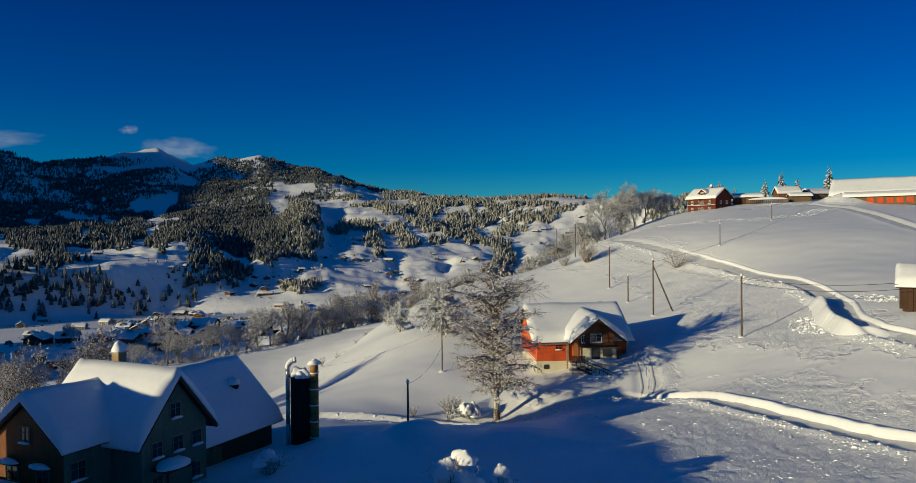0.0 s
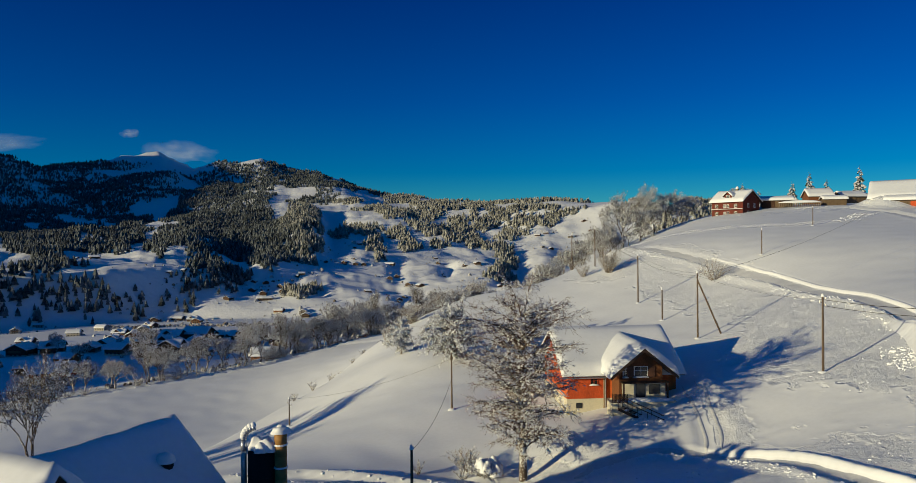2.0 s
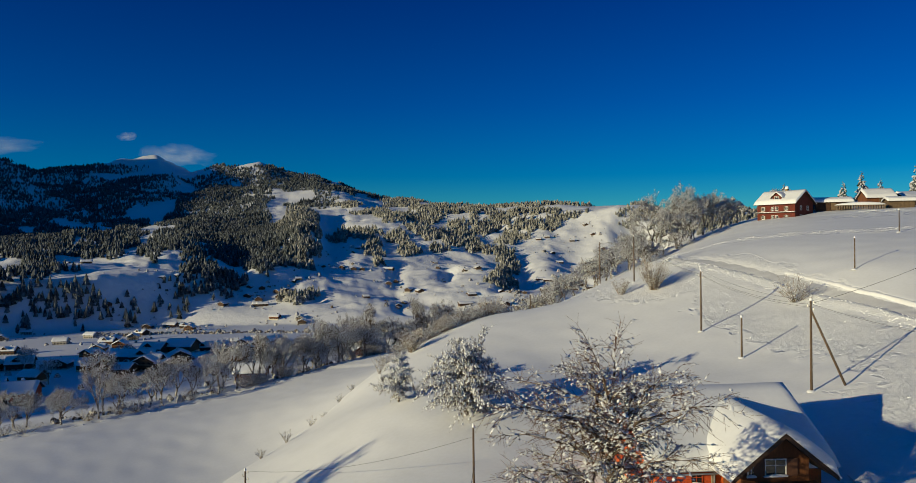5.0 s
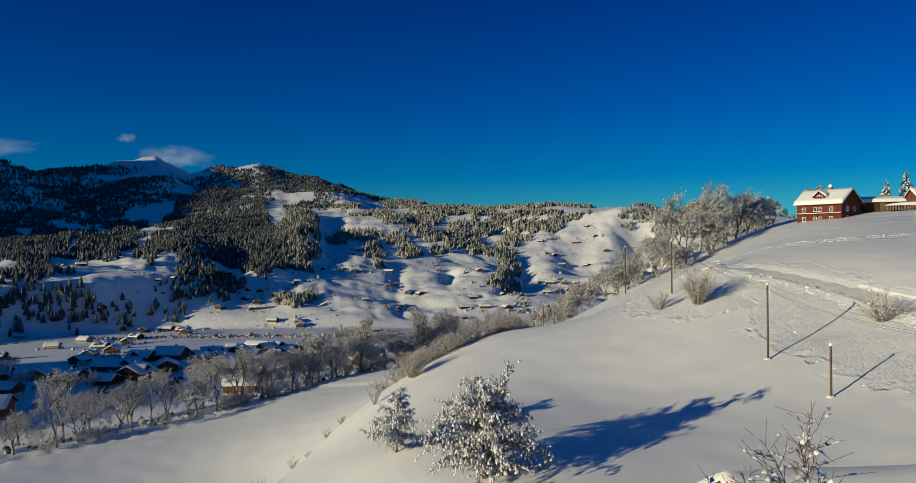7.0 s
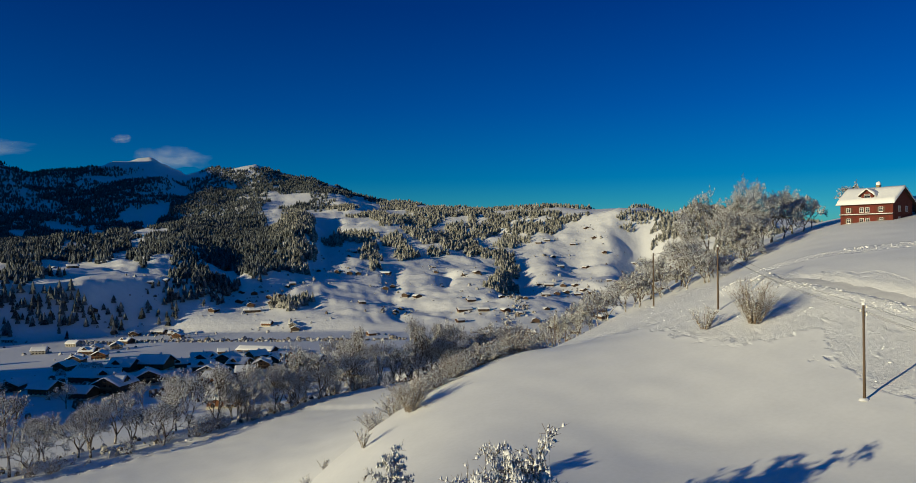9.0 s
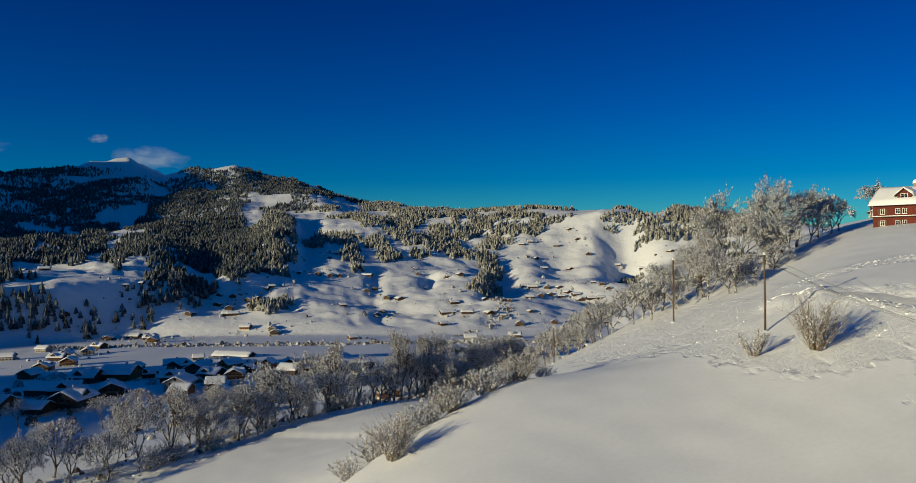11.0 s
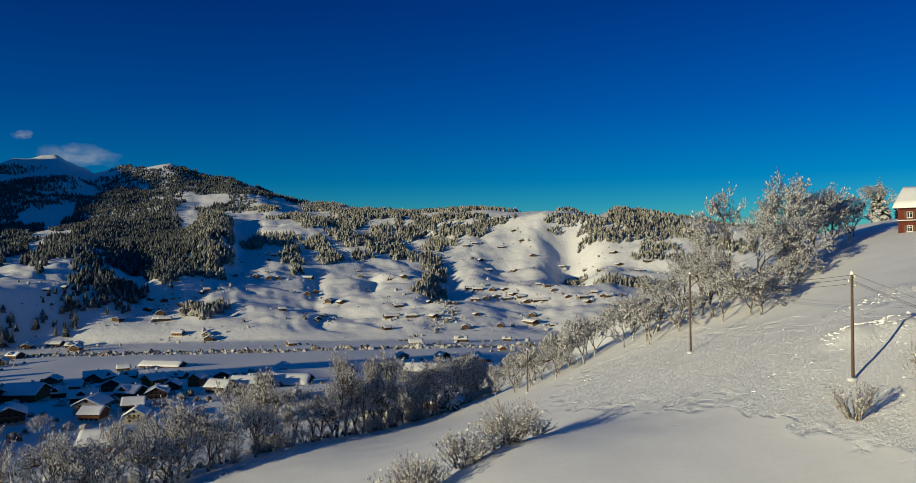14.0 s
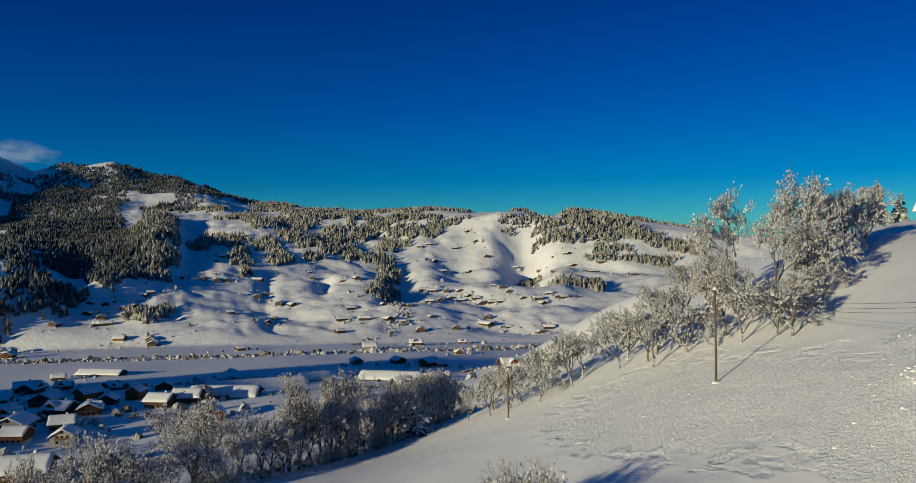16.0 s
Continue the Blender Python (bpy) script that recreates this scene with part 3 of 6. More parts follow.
def lump_mesh(name, rx, ry, rz, mat, seed=0, rough=0.25, n=14, m=8, flat=0.0):
    """A soft heap of snow on the plane z = 0, or a whole lump if flat is 1."""
    rng = np.random.RandomState(seed)
    off = rng.rand(2) * 50
    v, f = [], []
    for j in range(m + 1):
        e = math.pi / 2 * (j / m if not flat else 2 * j / m - 1)
        for i in range(n):
            a = 2 * math.pi * i / n
            k = 1 + rough * (2 * float(lattice(np.array(2.2 * math.cos(a) * math.cos(e) + off[0] + 9), np.array(2.2 * math.sin(a) + 1.5 * e + off[1] + 9), seed + 3)) - 1)
            v.append((rx * k * math.cos(a) * math.cos(e), ry * k * math.sin(a) * math.cos(e), rz * k * math.sin(e)))
    for j in range(m):
        for i in range(n):
            f.append((j * n + i, j * n + (i + 1) % n, (j + 1) * n + (i + 1) % n, (j + 1) * n + i))
    return mesh_of(name, v, f, mat, True)


def roof_snow(name, length, half, rise, thick, seed=0, over=0.0, n=20, m=22, sag=0.05):
    """Snow on a saddle roof: ridge along x at z = 0, eaves at z = -rise. Thick and rounded at its edges."""
    rng = np.random.RandomState(seed)
    u = np.linspace(-1, 1, n + 1)
    u = np.sign(u) * np.abs(u) ** 0.85
    w = np.linspace(-1, 1, m + 1)
    w = np.sign(w) * (1 - (1 - np.abs(w)) ** 1.5)
    U, W = np.meshgrid(u, w)
    x, y = W * (length / 2 + over), U * (half + over)
    base = -rise * np.abs(y) / half
    edge = np.minimum(np.minimum((1 - np.abs(U)) * half, (1 - np.abs(W)) * length / 2) / (thick * 0.9), 1)
    depth = thick * np.sqrt(np.clip(1 - (1 - edge) ** 2, 0, 1)) * (1 + 0.22 * (lattice(x * 0.35 + 40 + seed, y * 0.35 + 40, seed) - 0.5)) + 0.04
    ridge = np.exp(-(y / 0.8) ** 2) * 0.22 * rise / half * 2
    top = base + depth * math.sqrt(1 + (rise / half) ** 2) - ridge * np.minimum(edge, 1)
    low = base + 0.02 - 0.10 * (1 - np.minimum((1 - np.abs(U)) * half / 0.3, 1))
    k = (n + 1) * (m + 1)
    v = np.r_[np.stack([x, y, top], -1).reshape(-1, 3), np.stack([x, y, low], -1).reshape(-1, 3)]
    i = np.arange(k).reshape(m + 1, n + 1)
    q = np.stack([i[:-1, :-1], i[:-1, 1:], i[1:, 1:], i[1:, :-1]], -1).reshape(-1, 4)
    rim = list(i[0, :]) + list(i[1:, -1]) + list(i[-1, -2::-1]) + list(i[-2:0:-1, 0])
    f = q[:, ::-1].tolist() + (q + k).tolist() + [(a, b, b + k, a + k) for a, b in zip(rim, rim[1:] + rim[:1])]
    me = mesh_of(name, v, f, ROOF_SNOW, True)
    return me


def window(parent, m, w, h, shutters=True, sill_snow=True, framing=None, cross=True, shutter=None):
    """A window looking along -y: frame with glazing bars, dark panes set back, shutters and a snowy sill."""
    framing = framing or WHITEPAINT
    s = Shape()
    t = 0.07
    s.box(-w / 2, -w / 2 + t, -0.05, 0.06, 0, h).box(w / 2 - t, w / 2, -0.05, 0.06, 0, h)
    s.box(-w / 2 + t, w / 2 - t, -0.05, 0.06, 0, t).box(-w / 2 + t, w / 2 - t, -0.05, 0.06, h - t, h)
    if cross:
        s.box(-0.025, 0.025, -0.04, 0.04, t, h - t).box(-w / 2 + t, -0.025, -0.03, 0.03, h * 0.6, h * 0.6 + 0.04).box(0.025, w / 2 - t, -0.03, 0.03, h * 0.6, h * 0.6 + 0.04)
    win = part("window", s.mesh("window", framing), parent, m=m)
    part("pane", Shape().box(-w / 2 + t, w / 2 - t, 0.0, 0.02, t, h - t).mesh("pane", GLASS), win, "dark glass pane")
    part("sill", Shape().box(-w / 2 - 0.06, w / 2 + 0.06, -0.14, 0.0, -0.06, 0.0).mesh("sill", framing), win)
    if shutters:
        for k in (-1, 1):
            a, b = sorted((k * (w / 2 + 0.02), k * (w / 2 + 0.02 + w * 0.5)))
            sh = Shape().box(a, b, -0.06, -0.02, -0.02, h + 0.02, 0.012)
            part("shutter", sh.mesh("shutter", shutter or SHUTTER), win, "wooden shutter")
    if sill_snow:
        part("sill_snow", lump_mesh("sill_snow", w / 2 + 0.1, 0.15, 0.16, FLUFF, seed=int(w * 100), n=10, m=4), win, "snow lying on the sill", pose(0, -0.12, 0.0))
    return win


def saddle_body(length, half, wall, rise, mat, name="wall"):
    """Walls with gables, ridge along x, standing on z = 0."""
    s = Shape()
    o = [(-half, 0), (half, 0), (half, wall), (0, wall + rise), (-half, wall)]
    n = 5
    v = [(x, y, z) for x in (-length / 2, length / 2) for y, z in o]
    s.add(v, [tuple(range(n - 1, -1, -1)), tuple(range(n, 2 * n))] + [(i, (i + 1) % n, n + (i + 1) % n, n + i) for i in range(n)])
    return s.mesh(name, mat)


def saddle_roof(length, half, rise, thick, mat, name="roof"):
    """Two roof slabs that meet at the ridge z = 0, drawn along x."""
    k = math.sqrt(1 + (rise / half) ** 2) * thick
    o = [(-half, -rise), (0, 0), (half, -rise), (half, -rise - k), (0, -k), (-half, -rise - k)]
    n = 6
    s = Shape()
    v = [(x, y, z) for x in (-length / 2, length / 2) for y, z in o]
    s.add(v, [tuple(range(n)), tuple(range(2 * n - 1, n - 1, -1))] + [(i, n + i, n + (i + 1) % n, (i + 1) % n) for i in range(n)])
    return s.mesh(name, mat)


def roofed(parent, m, length, half, wall, rise, over, thick, seed, roof_mat=None, body=None, base=None, base_h=0.0, snow_label="thick smooth snow on the roof", grain=(20, 22)):
    """Wall, roof and its snow for one saddle-roofed block; m is the block's place in its thing."""
    slope = rise / half
    h2, r2 = half + over, rise + over * slope
    if body:
        part("wall", saddle_body(length, half, wall, rise, body), parent, m=m)
    if base:
        b = Shape().box(-length / 2 - 0.04, length / 2 + 0.04, -half - 0.04, half + 0.04, -2.0, base_h)
        part("base_wall", b.mesh("base_wall", base), parent, "plastered base wall", m)
    top = m @ pose(0, 0, wall + rise + 0.2)
    rf = part("roof", saddle_roof(length + 2 * over * 0.8, h2, r2, 0.2, roof_mat or TRIMWOOD), parent, m=top)
    part("roof_snow", roof_snow("roof_snow", length + 2 * over * 0.8 + 0.2, h2 + 0.12, r2 + 0.12 * slope, thick, seed, n=grain[0], m=grain[1]), rf, snow_label)
    return rf

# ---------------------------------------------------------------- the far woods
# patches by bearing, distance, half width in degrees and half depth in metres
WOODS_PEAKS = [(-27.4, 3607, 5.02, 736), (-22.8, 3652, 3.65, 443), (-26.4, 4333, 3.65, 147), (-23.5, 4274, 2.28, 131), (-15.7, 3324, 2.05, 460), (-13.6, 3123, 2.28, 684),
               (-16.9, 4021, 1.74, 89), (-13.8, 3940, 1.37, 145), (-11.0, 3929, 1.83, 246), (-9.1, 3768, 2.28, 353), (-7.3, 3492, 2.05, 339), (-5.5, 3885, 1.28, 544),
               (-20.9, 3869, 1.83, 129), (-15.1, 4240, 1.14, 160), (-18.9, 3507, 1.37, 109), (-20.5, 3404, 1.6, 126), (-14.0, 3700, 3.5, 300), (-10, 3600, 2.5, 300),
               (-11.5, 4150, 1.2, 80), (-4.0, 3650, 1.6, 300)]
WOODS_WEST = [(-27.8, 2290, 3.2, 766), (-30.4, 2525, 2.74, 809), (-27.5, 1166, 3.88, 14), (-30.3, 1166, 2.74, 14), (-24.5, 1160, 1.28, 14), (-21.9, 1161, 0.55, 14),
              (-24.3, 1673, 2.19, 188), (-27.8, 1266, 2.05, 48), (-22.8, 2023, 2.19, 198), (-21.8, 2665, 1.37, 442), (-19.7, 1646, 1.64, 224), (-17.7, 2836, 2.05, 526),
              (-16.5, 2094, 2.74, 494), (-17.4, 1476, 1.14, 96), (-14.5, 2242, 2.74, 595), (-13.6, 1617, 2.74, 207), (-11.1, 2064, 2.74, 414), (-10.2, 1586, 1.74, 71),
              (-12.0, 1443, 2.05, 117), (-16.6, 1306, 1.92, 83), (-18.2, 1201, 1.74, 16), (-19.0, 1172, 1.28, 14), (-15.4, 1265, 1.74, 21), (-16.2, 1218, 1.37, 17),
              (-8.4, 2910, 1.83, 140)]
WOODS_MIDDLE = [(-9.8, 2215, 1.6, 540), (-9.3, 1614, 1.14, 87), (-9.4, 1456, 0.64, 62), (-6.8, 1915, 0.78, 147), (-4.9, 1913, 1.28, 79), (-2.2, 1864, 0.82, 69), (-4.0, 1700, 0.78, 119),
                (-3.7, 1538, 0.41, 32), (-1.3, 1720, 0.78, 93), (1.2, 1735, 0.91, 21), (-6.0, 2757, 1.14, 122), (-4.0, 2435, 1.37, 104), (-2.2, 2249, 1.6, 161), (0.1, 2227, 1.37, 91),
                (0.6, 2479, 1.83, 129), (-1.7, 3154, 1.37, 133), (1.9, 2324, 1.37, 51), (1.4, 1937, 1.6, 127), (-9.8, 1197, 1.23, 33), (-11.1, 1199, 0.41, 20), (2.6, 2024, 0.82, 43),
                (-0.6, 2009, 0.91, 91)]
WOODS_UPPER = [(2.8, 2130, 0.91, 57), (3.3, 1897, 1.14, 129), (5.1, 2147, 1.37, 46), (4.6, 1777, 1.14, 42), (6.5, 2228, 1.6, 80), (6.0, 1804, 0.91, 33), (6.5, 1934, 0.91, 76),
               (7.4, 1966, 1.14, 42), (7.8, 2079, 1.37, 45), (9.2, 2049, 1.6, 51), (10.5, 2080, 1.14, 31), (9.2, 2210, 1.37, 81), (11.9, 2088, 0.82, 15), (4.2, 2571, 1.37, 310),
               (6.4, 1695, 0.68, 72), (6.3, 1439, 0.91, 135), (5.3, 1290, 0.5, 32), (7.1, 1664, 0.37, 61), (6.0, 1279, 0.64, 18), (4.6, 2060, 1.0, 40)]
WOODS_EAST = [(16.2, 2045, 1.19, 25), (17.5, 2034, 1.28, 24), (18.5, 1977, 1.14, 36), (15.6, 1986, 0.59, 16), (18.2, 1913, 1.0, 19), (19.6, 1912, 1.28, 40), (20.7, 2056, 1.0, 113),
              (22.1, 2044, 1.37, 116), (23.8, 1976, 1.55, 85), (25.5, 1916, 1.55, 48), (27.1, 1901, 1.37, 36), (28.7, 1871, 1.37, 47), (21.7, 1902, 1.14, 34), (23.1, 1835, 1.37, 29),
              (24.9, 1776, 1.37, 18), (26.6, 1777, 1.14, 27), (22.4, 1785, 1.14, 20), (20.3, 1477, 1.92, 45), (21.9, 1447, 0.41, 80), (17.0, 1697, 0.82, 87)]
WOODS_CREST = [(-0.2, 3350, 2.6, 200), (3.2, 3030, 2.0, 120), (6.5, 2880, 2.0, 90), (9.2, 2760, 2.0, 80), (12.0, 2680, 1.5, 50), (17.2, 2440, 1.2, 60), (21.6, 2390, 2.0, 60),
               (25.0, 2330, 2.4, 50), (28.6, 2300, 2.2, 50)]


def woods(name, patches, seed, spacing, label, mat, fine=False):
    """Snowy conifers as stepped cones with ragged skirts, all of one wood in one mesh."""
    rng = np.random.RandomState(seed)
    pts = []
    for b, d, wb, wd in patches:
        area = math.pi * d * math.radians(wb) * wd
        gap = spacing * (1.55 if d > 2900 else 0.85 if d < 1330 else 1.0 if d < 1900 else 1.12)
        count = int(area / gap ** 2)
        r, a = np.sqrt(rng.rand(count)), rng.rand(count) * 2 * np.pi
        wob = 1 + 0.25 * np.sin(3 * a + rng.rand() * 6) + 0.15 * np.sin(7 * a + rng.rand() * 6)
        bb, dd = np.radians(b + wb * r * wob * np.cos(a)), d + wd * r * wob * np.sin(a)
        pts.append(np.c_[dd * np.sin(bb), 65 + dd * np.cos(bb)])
    p = np.concatenate(pts)
    clear = lattice(p[:, 0] / 70, p[:, 1] / 70, 31) + 0.4 * lattice(p[:, 0] / 23, p[:, 1] / 23, 32)
    p = p[clear > 0.24]
    z = ground_z(p[:, 0], p[:, 1])
    n = len(p)
    h = rng.uniform(8, 17, n) * (0.8 + 0.4 * lattice(p[:, 0] / 120, p[:, 1] / 120, 33))
    w = h * rng.uniform(0.24, 0.36, n)
    sides = 5
    tiers = ((0.02, 1.0, 0.62), (0.27, 0.84, 0.85), (0.55, 0.55, 1.0)) if fine else ((0.04, 1.0, 0.66), (0.38, 0.74, 1.0))
    verts, faces = [], []
    for t0, wide, t1 in tiers:
        ring = rng.rand(n, 1) * 6 + np.arange(sides) * 2 * np.pi / sides
        rad = w[:, None] * wide * rng.uniform(0.75, 1.25, (n, sides))
        rx, ry = p[:, :1] + rad * np.cos(ring), p[:, 1:] + rad * np.sin(ring)
        rz = (z + h * t0)[:, None] + h[:, None] * rng.uniform(-0.04, 0.04, (n, sides))
        tip = np.c_[p, z + h * t1][:, None]
        verts.append(np.concatenate([np.stack([rx, ry, rz], -1), tip], 1))
    v = np.stack(verts, 1).reshape(-1, 3)
    base = np.arange(n * len(tiers))[:, None, None] * (sides + 1)
    k = np.arange(sides)
    f = (base + np.stack([k, (k + 1) % sides, np.full(sides, sides)], -1)[None]).reshape(-1, 3)
    me = bpy.data.meshes.new(name)
    me.from_pydata(v.tolist(), [], f.tolist())
    me.materials.append(mat)
    return tagged(new(name, me), label, "forest", kind="stuff")


# the two western woods carry shade in their needle colour
woods("forest", WOODS_PEAKS, 40, 8.2, "conifer forest with snow high on the mountain, coloured dark for shade", SHADED_NEEDLE)
woods("forest", WOODS_WEST, 41, 7.6, "conifer forest with snow on the mountain slopes, coloured dark for shade", SHADED_NEEDLE)
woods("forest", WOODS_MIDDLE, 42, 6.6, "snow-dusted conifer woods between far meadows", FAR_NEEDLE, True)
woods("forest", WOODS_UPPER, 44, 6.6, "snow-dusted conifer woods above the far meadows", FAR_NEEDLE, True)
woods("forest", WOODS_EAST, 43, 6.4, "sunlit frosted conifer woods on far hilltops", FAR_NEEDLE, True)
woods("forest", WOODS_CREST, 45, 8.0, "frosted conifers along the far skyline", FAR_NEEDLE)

# ---------------------------------------------------------------- trees and shrubs
def tubes(segs, name, mat, sides=4):
    """Many tapered branches as one mesh. Rows: start, end, radius at start, radius at end."""
    s = np.array(segs, float)
    p, q, r0, r1 = s[:, :3], s[:, 3:6], s[:, 6], s[:, 7]
    w = q - p
    w /= np.maximum(np.linalg.norm(w, axis=1, keepdims=True), 1e-6)
    ref = np.where(np.abs(w[:, 2:]) > 0.9, [[1.0, 0, 0]], [[0, 0, 1.0]])
    a = np.cross(w, ref)
    a /= np.linalg.norm(a, axis=1, keepdims=True)
    b = np.cross(w, a)
    ang = np.arange(sides) * 2 * np.pi / sides
    ring = np.cos(ang)[None, :, None] * a[:, None] + np.sin(ang)[None, :, None] * b[:, None]
    v = np.concatenate([p[:, None] + ring * r0[:, None, None], q[:, None] + ring * r1[:, None, None]], 1).reshape(-1, 3)
    base = np.arange(len(s))[:, None, None] * 2 * sides
    k = np.arange(sides)
    f = (base + np.stack([k, (k + 1) % sides, sides + (k + 1) % sides, sides + k], -1)[None]).reshape(-1, 4)
    me = bpy.data.meshes.new(name)
    me.from_pydata(v.tolist(), [], f[:, ::-1].tolist())
    me.materials.append(mat)
    me.polygons.foreach_set("use_smooth", [True] * len(me.polygons))
    return me


def snow_on(segs, name, rng, share=0.8, wide=1.0, lift=1.0, dust=1.0):
    """Snow lying along branches: a flattened bead over each, thick in the middle."""
    rows = []
    for s in segs:
        p, q, r = np.array(s[:3]), np.array(s[3:6]), 0.5 * (s[6] + s[7])
        d = q - p
        n = np.linalg.norm(d)
        level = math.hypot(d[0], d[1]) / max(n, 1e-6)
        if rng.rand() > share * (0.15 + level) * (dust if r < 0.03 else 1.0):
            continue
        big = 1.35 if r < 0.03 else 2.0 - dust
        h = (0.05 + 0.9 * r) * rng.uniform(0.7, 1.5) * lift * big
        w = (0.05 + 1.1 * r) * rng.uniform(0.7, 1.3) * wide * big
        side = np.array([-d[1], d[0], 0]) / max(math.hypot(d[0], d[1]), 1e-6)
        up = np.array([0, 0, 1.0])
        start = rng.uniform(0.0, 0.3 if r > 0.03 else 0.55)
        m0, m1 = p + d * start, p + d * (rng.uniform(0.75, 1.05) if r > 0.03 else start + rng.uniform(0.3, 0.5))
        mid = (m0 + m1) / 2 + up * (r * 0.6)
        rows.append((m0 + up * r * 0.3, m1 + up * r * 0.3, mid + side * w, mid - side * w, mid + up * h))
    v = np.array(rows).reshape(-1, 3)
    base = np.arange(len(rows))[:, None, None] * 5
    f = np.array([(0, 2, 4), (2, 1, 4), (1, 3, 4), (3, 0, 4)])
    f = (base + f[None]).reshape(-1, 3)
    me = bpy.data.meshes.new(name)
    me.from_pydata(v.tolist(), [], f.tolist())
    me.materials.append(FLUFF)
    me.polygons.foreach_set("use_smooth", [True] * len(me.polygons))
    return me


def crown_lines(rng, height, radius, boughs, subs, tilt=30, droop=0.5, low=0.22, twigs=2, trunk=0.3, top=0.97, steps=5, widest=0.35, sway=1.0, spray=1.0, outline=None):
    """A trunk that runs on upward, boughs all round it that bend, and twigs along them."""
    limbs, fine = [], []
    n = 9
    wob = np.cumsum(rng.normal(0, sway * 0.018 * height / n * 2, (n + 1, 2)), 0)
    wob -= wob[0]
    stem = [np.array([*wob[k], -0.4 + (height * top + 0.4) * k / n]) for k in range(n + 1)]
    for k in range(n):
        r0, r1 = trunk * (1 - k / n) ** 0.9 + 0.02, trunk * (1 - (k + 1) / n) ** 0.9 + 0.015
        limbs.append((*stem[k], *stem[k + 1], r0, r1))

    def at(h):
        u = np.clip((h * height + 0.4) / (height * top + 0.4) * n, 0, n - 1e-6)
        i = int(u)
        return stem[i] * (1 - u + i) + stem[i + 1] * (u - i)

    for i in range(boughs):
        h = low + (top - low) * (i + rng.rand()) / boughs
        v = (h - low) / (top - low)
        reach = radius * (0.45 + 0.55 * v / widest if v < widest else (max(1 - (v - widest) / (1.02 - widest), 0.02)) ** 0.65) * rng.uniform(0.75, 1.15)
        if outline:
            reach = radius * float(np.interp(v, *outline)) * rng.uniform(0.75, 1.1)
        a, e = 2.4 * i + rng.normal(0, 0.3), math.radians(tilt * (0.55 + 0.75 * v) + rng.normal(0, 9))
        p = at(h)
        way = np.array([math.cos(a) * math.cos(e), math.sin(a) * math.cos(e), math.sin(e)])
        length, r = reach / max(math.cos(e), 0.45), 0.10 * trunk + 0.017 * reach
        for k in range(steps):
            q = p + way * length / steps
            (limbs if r > 0.03 else fine).append((*p, *q, r, r * 0.75))
            r *= 0.75
            for _ in range(subs if k else subs // 2):
                w = way + rng.normal(0, 0.65, 3) + [0, 0, 0.1 - 0.35 * droop]
                w /= np.linalg.norm(w)
                pp, ll, rr = p + (q - p) * rng.rand(), length * spray * rng.uniform(0.16, 0.34), max(r * 0.55, 0.013)
                for j in range(2):
                    qq = pp + w * ll / 2
                    fine.append((*pp, *qq, rr, rr * 0.7))
                    rr *= 0.75
                    for _ in range(twigs):
                        t = w + rng.normal(0, 0.7, 3) - [0, 0, 0.3 * droop]
                        t /= np.linalg.norm(t)
                        s0 = pp + (qq - pp) * rng.rand()
                        fine.append((*s0, *(s0 + t * ll * rng.uniform(0.35, 0.7)), max(rr * 0.7, 0.010), 0.007))
                    pp, w = qq, w + rng.normal(0, 0.2, 3) - [0, 0, 0.25 * droop]
                    w /= np.linalg.norm(w)
            p, way = q, way + rng.normal(0, 0.10, 3) + [0, 0, 0.03 - droop * 0.30]
            way /= np.linalg.norm(way)
    return limbs, fine


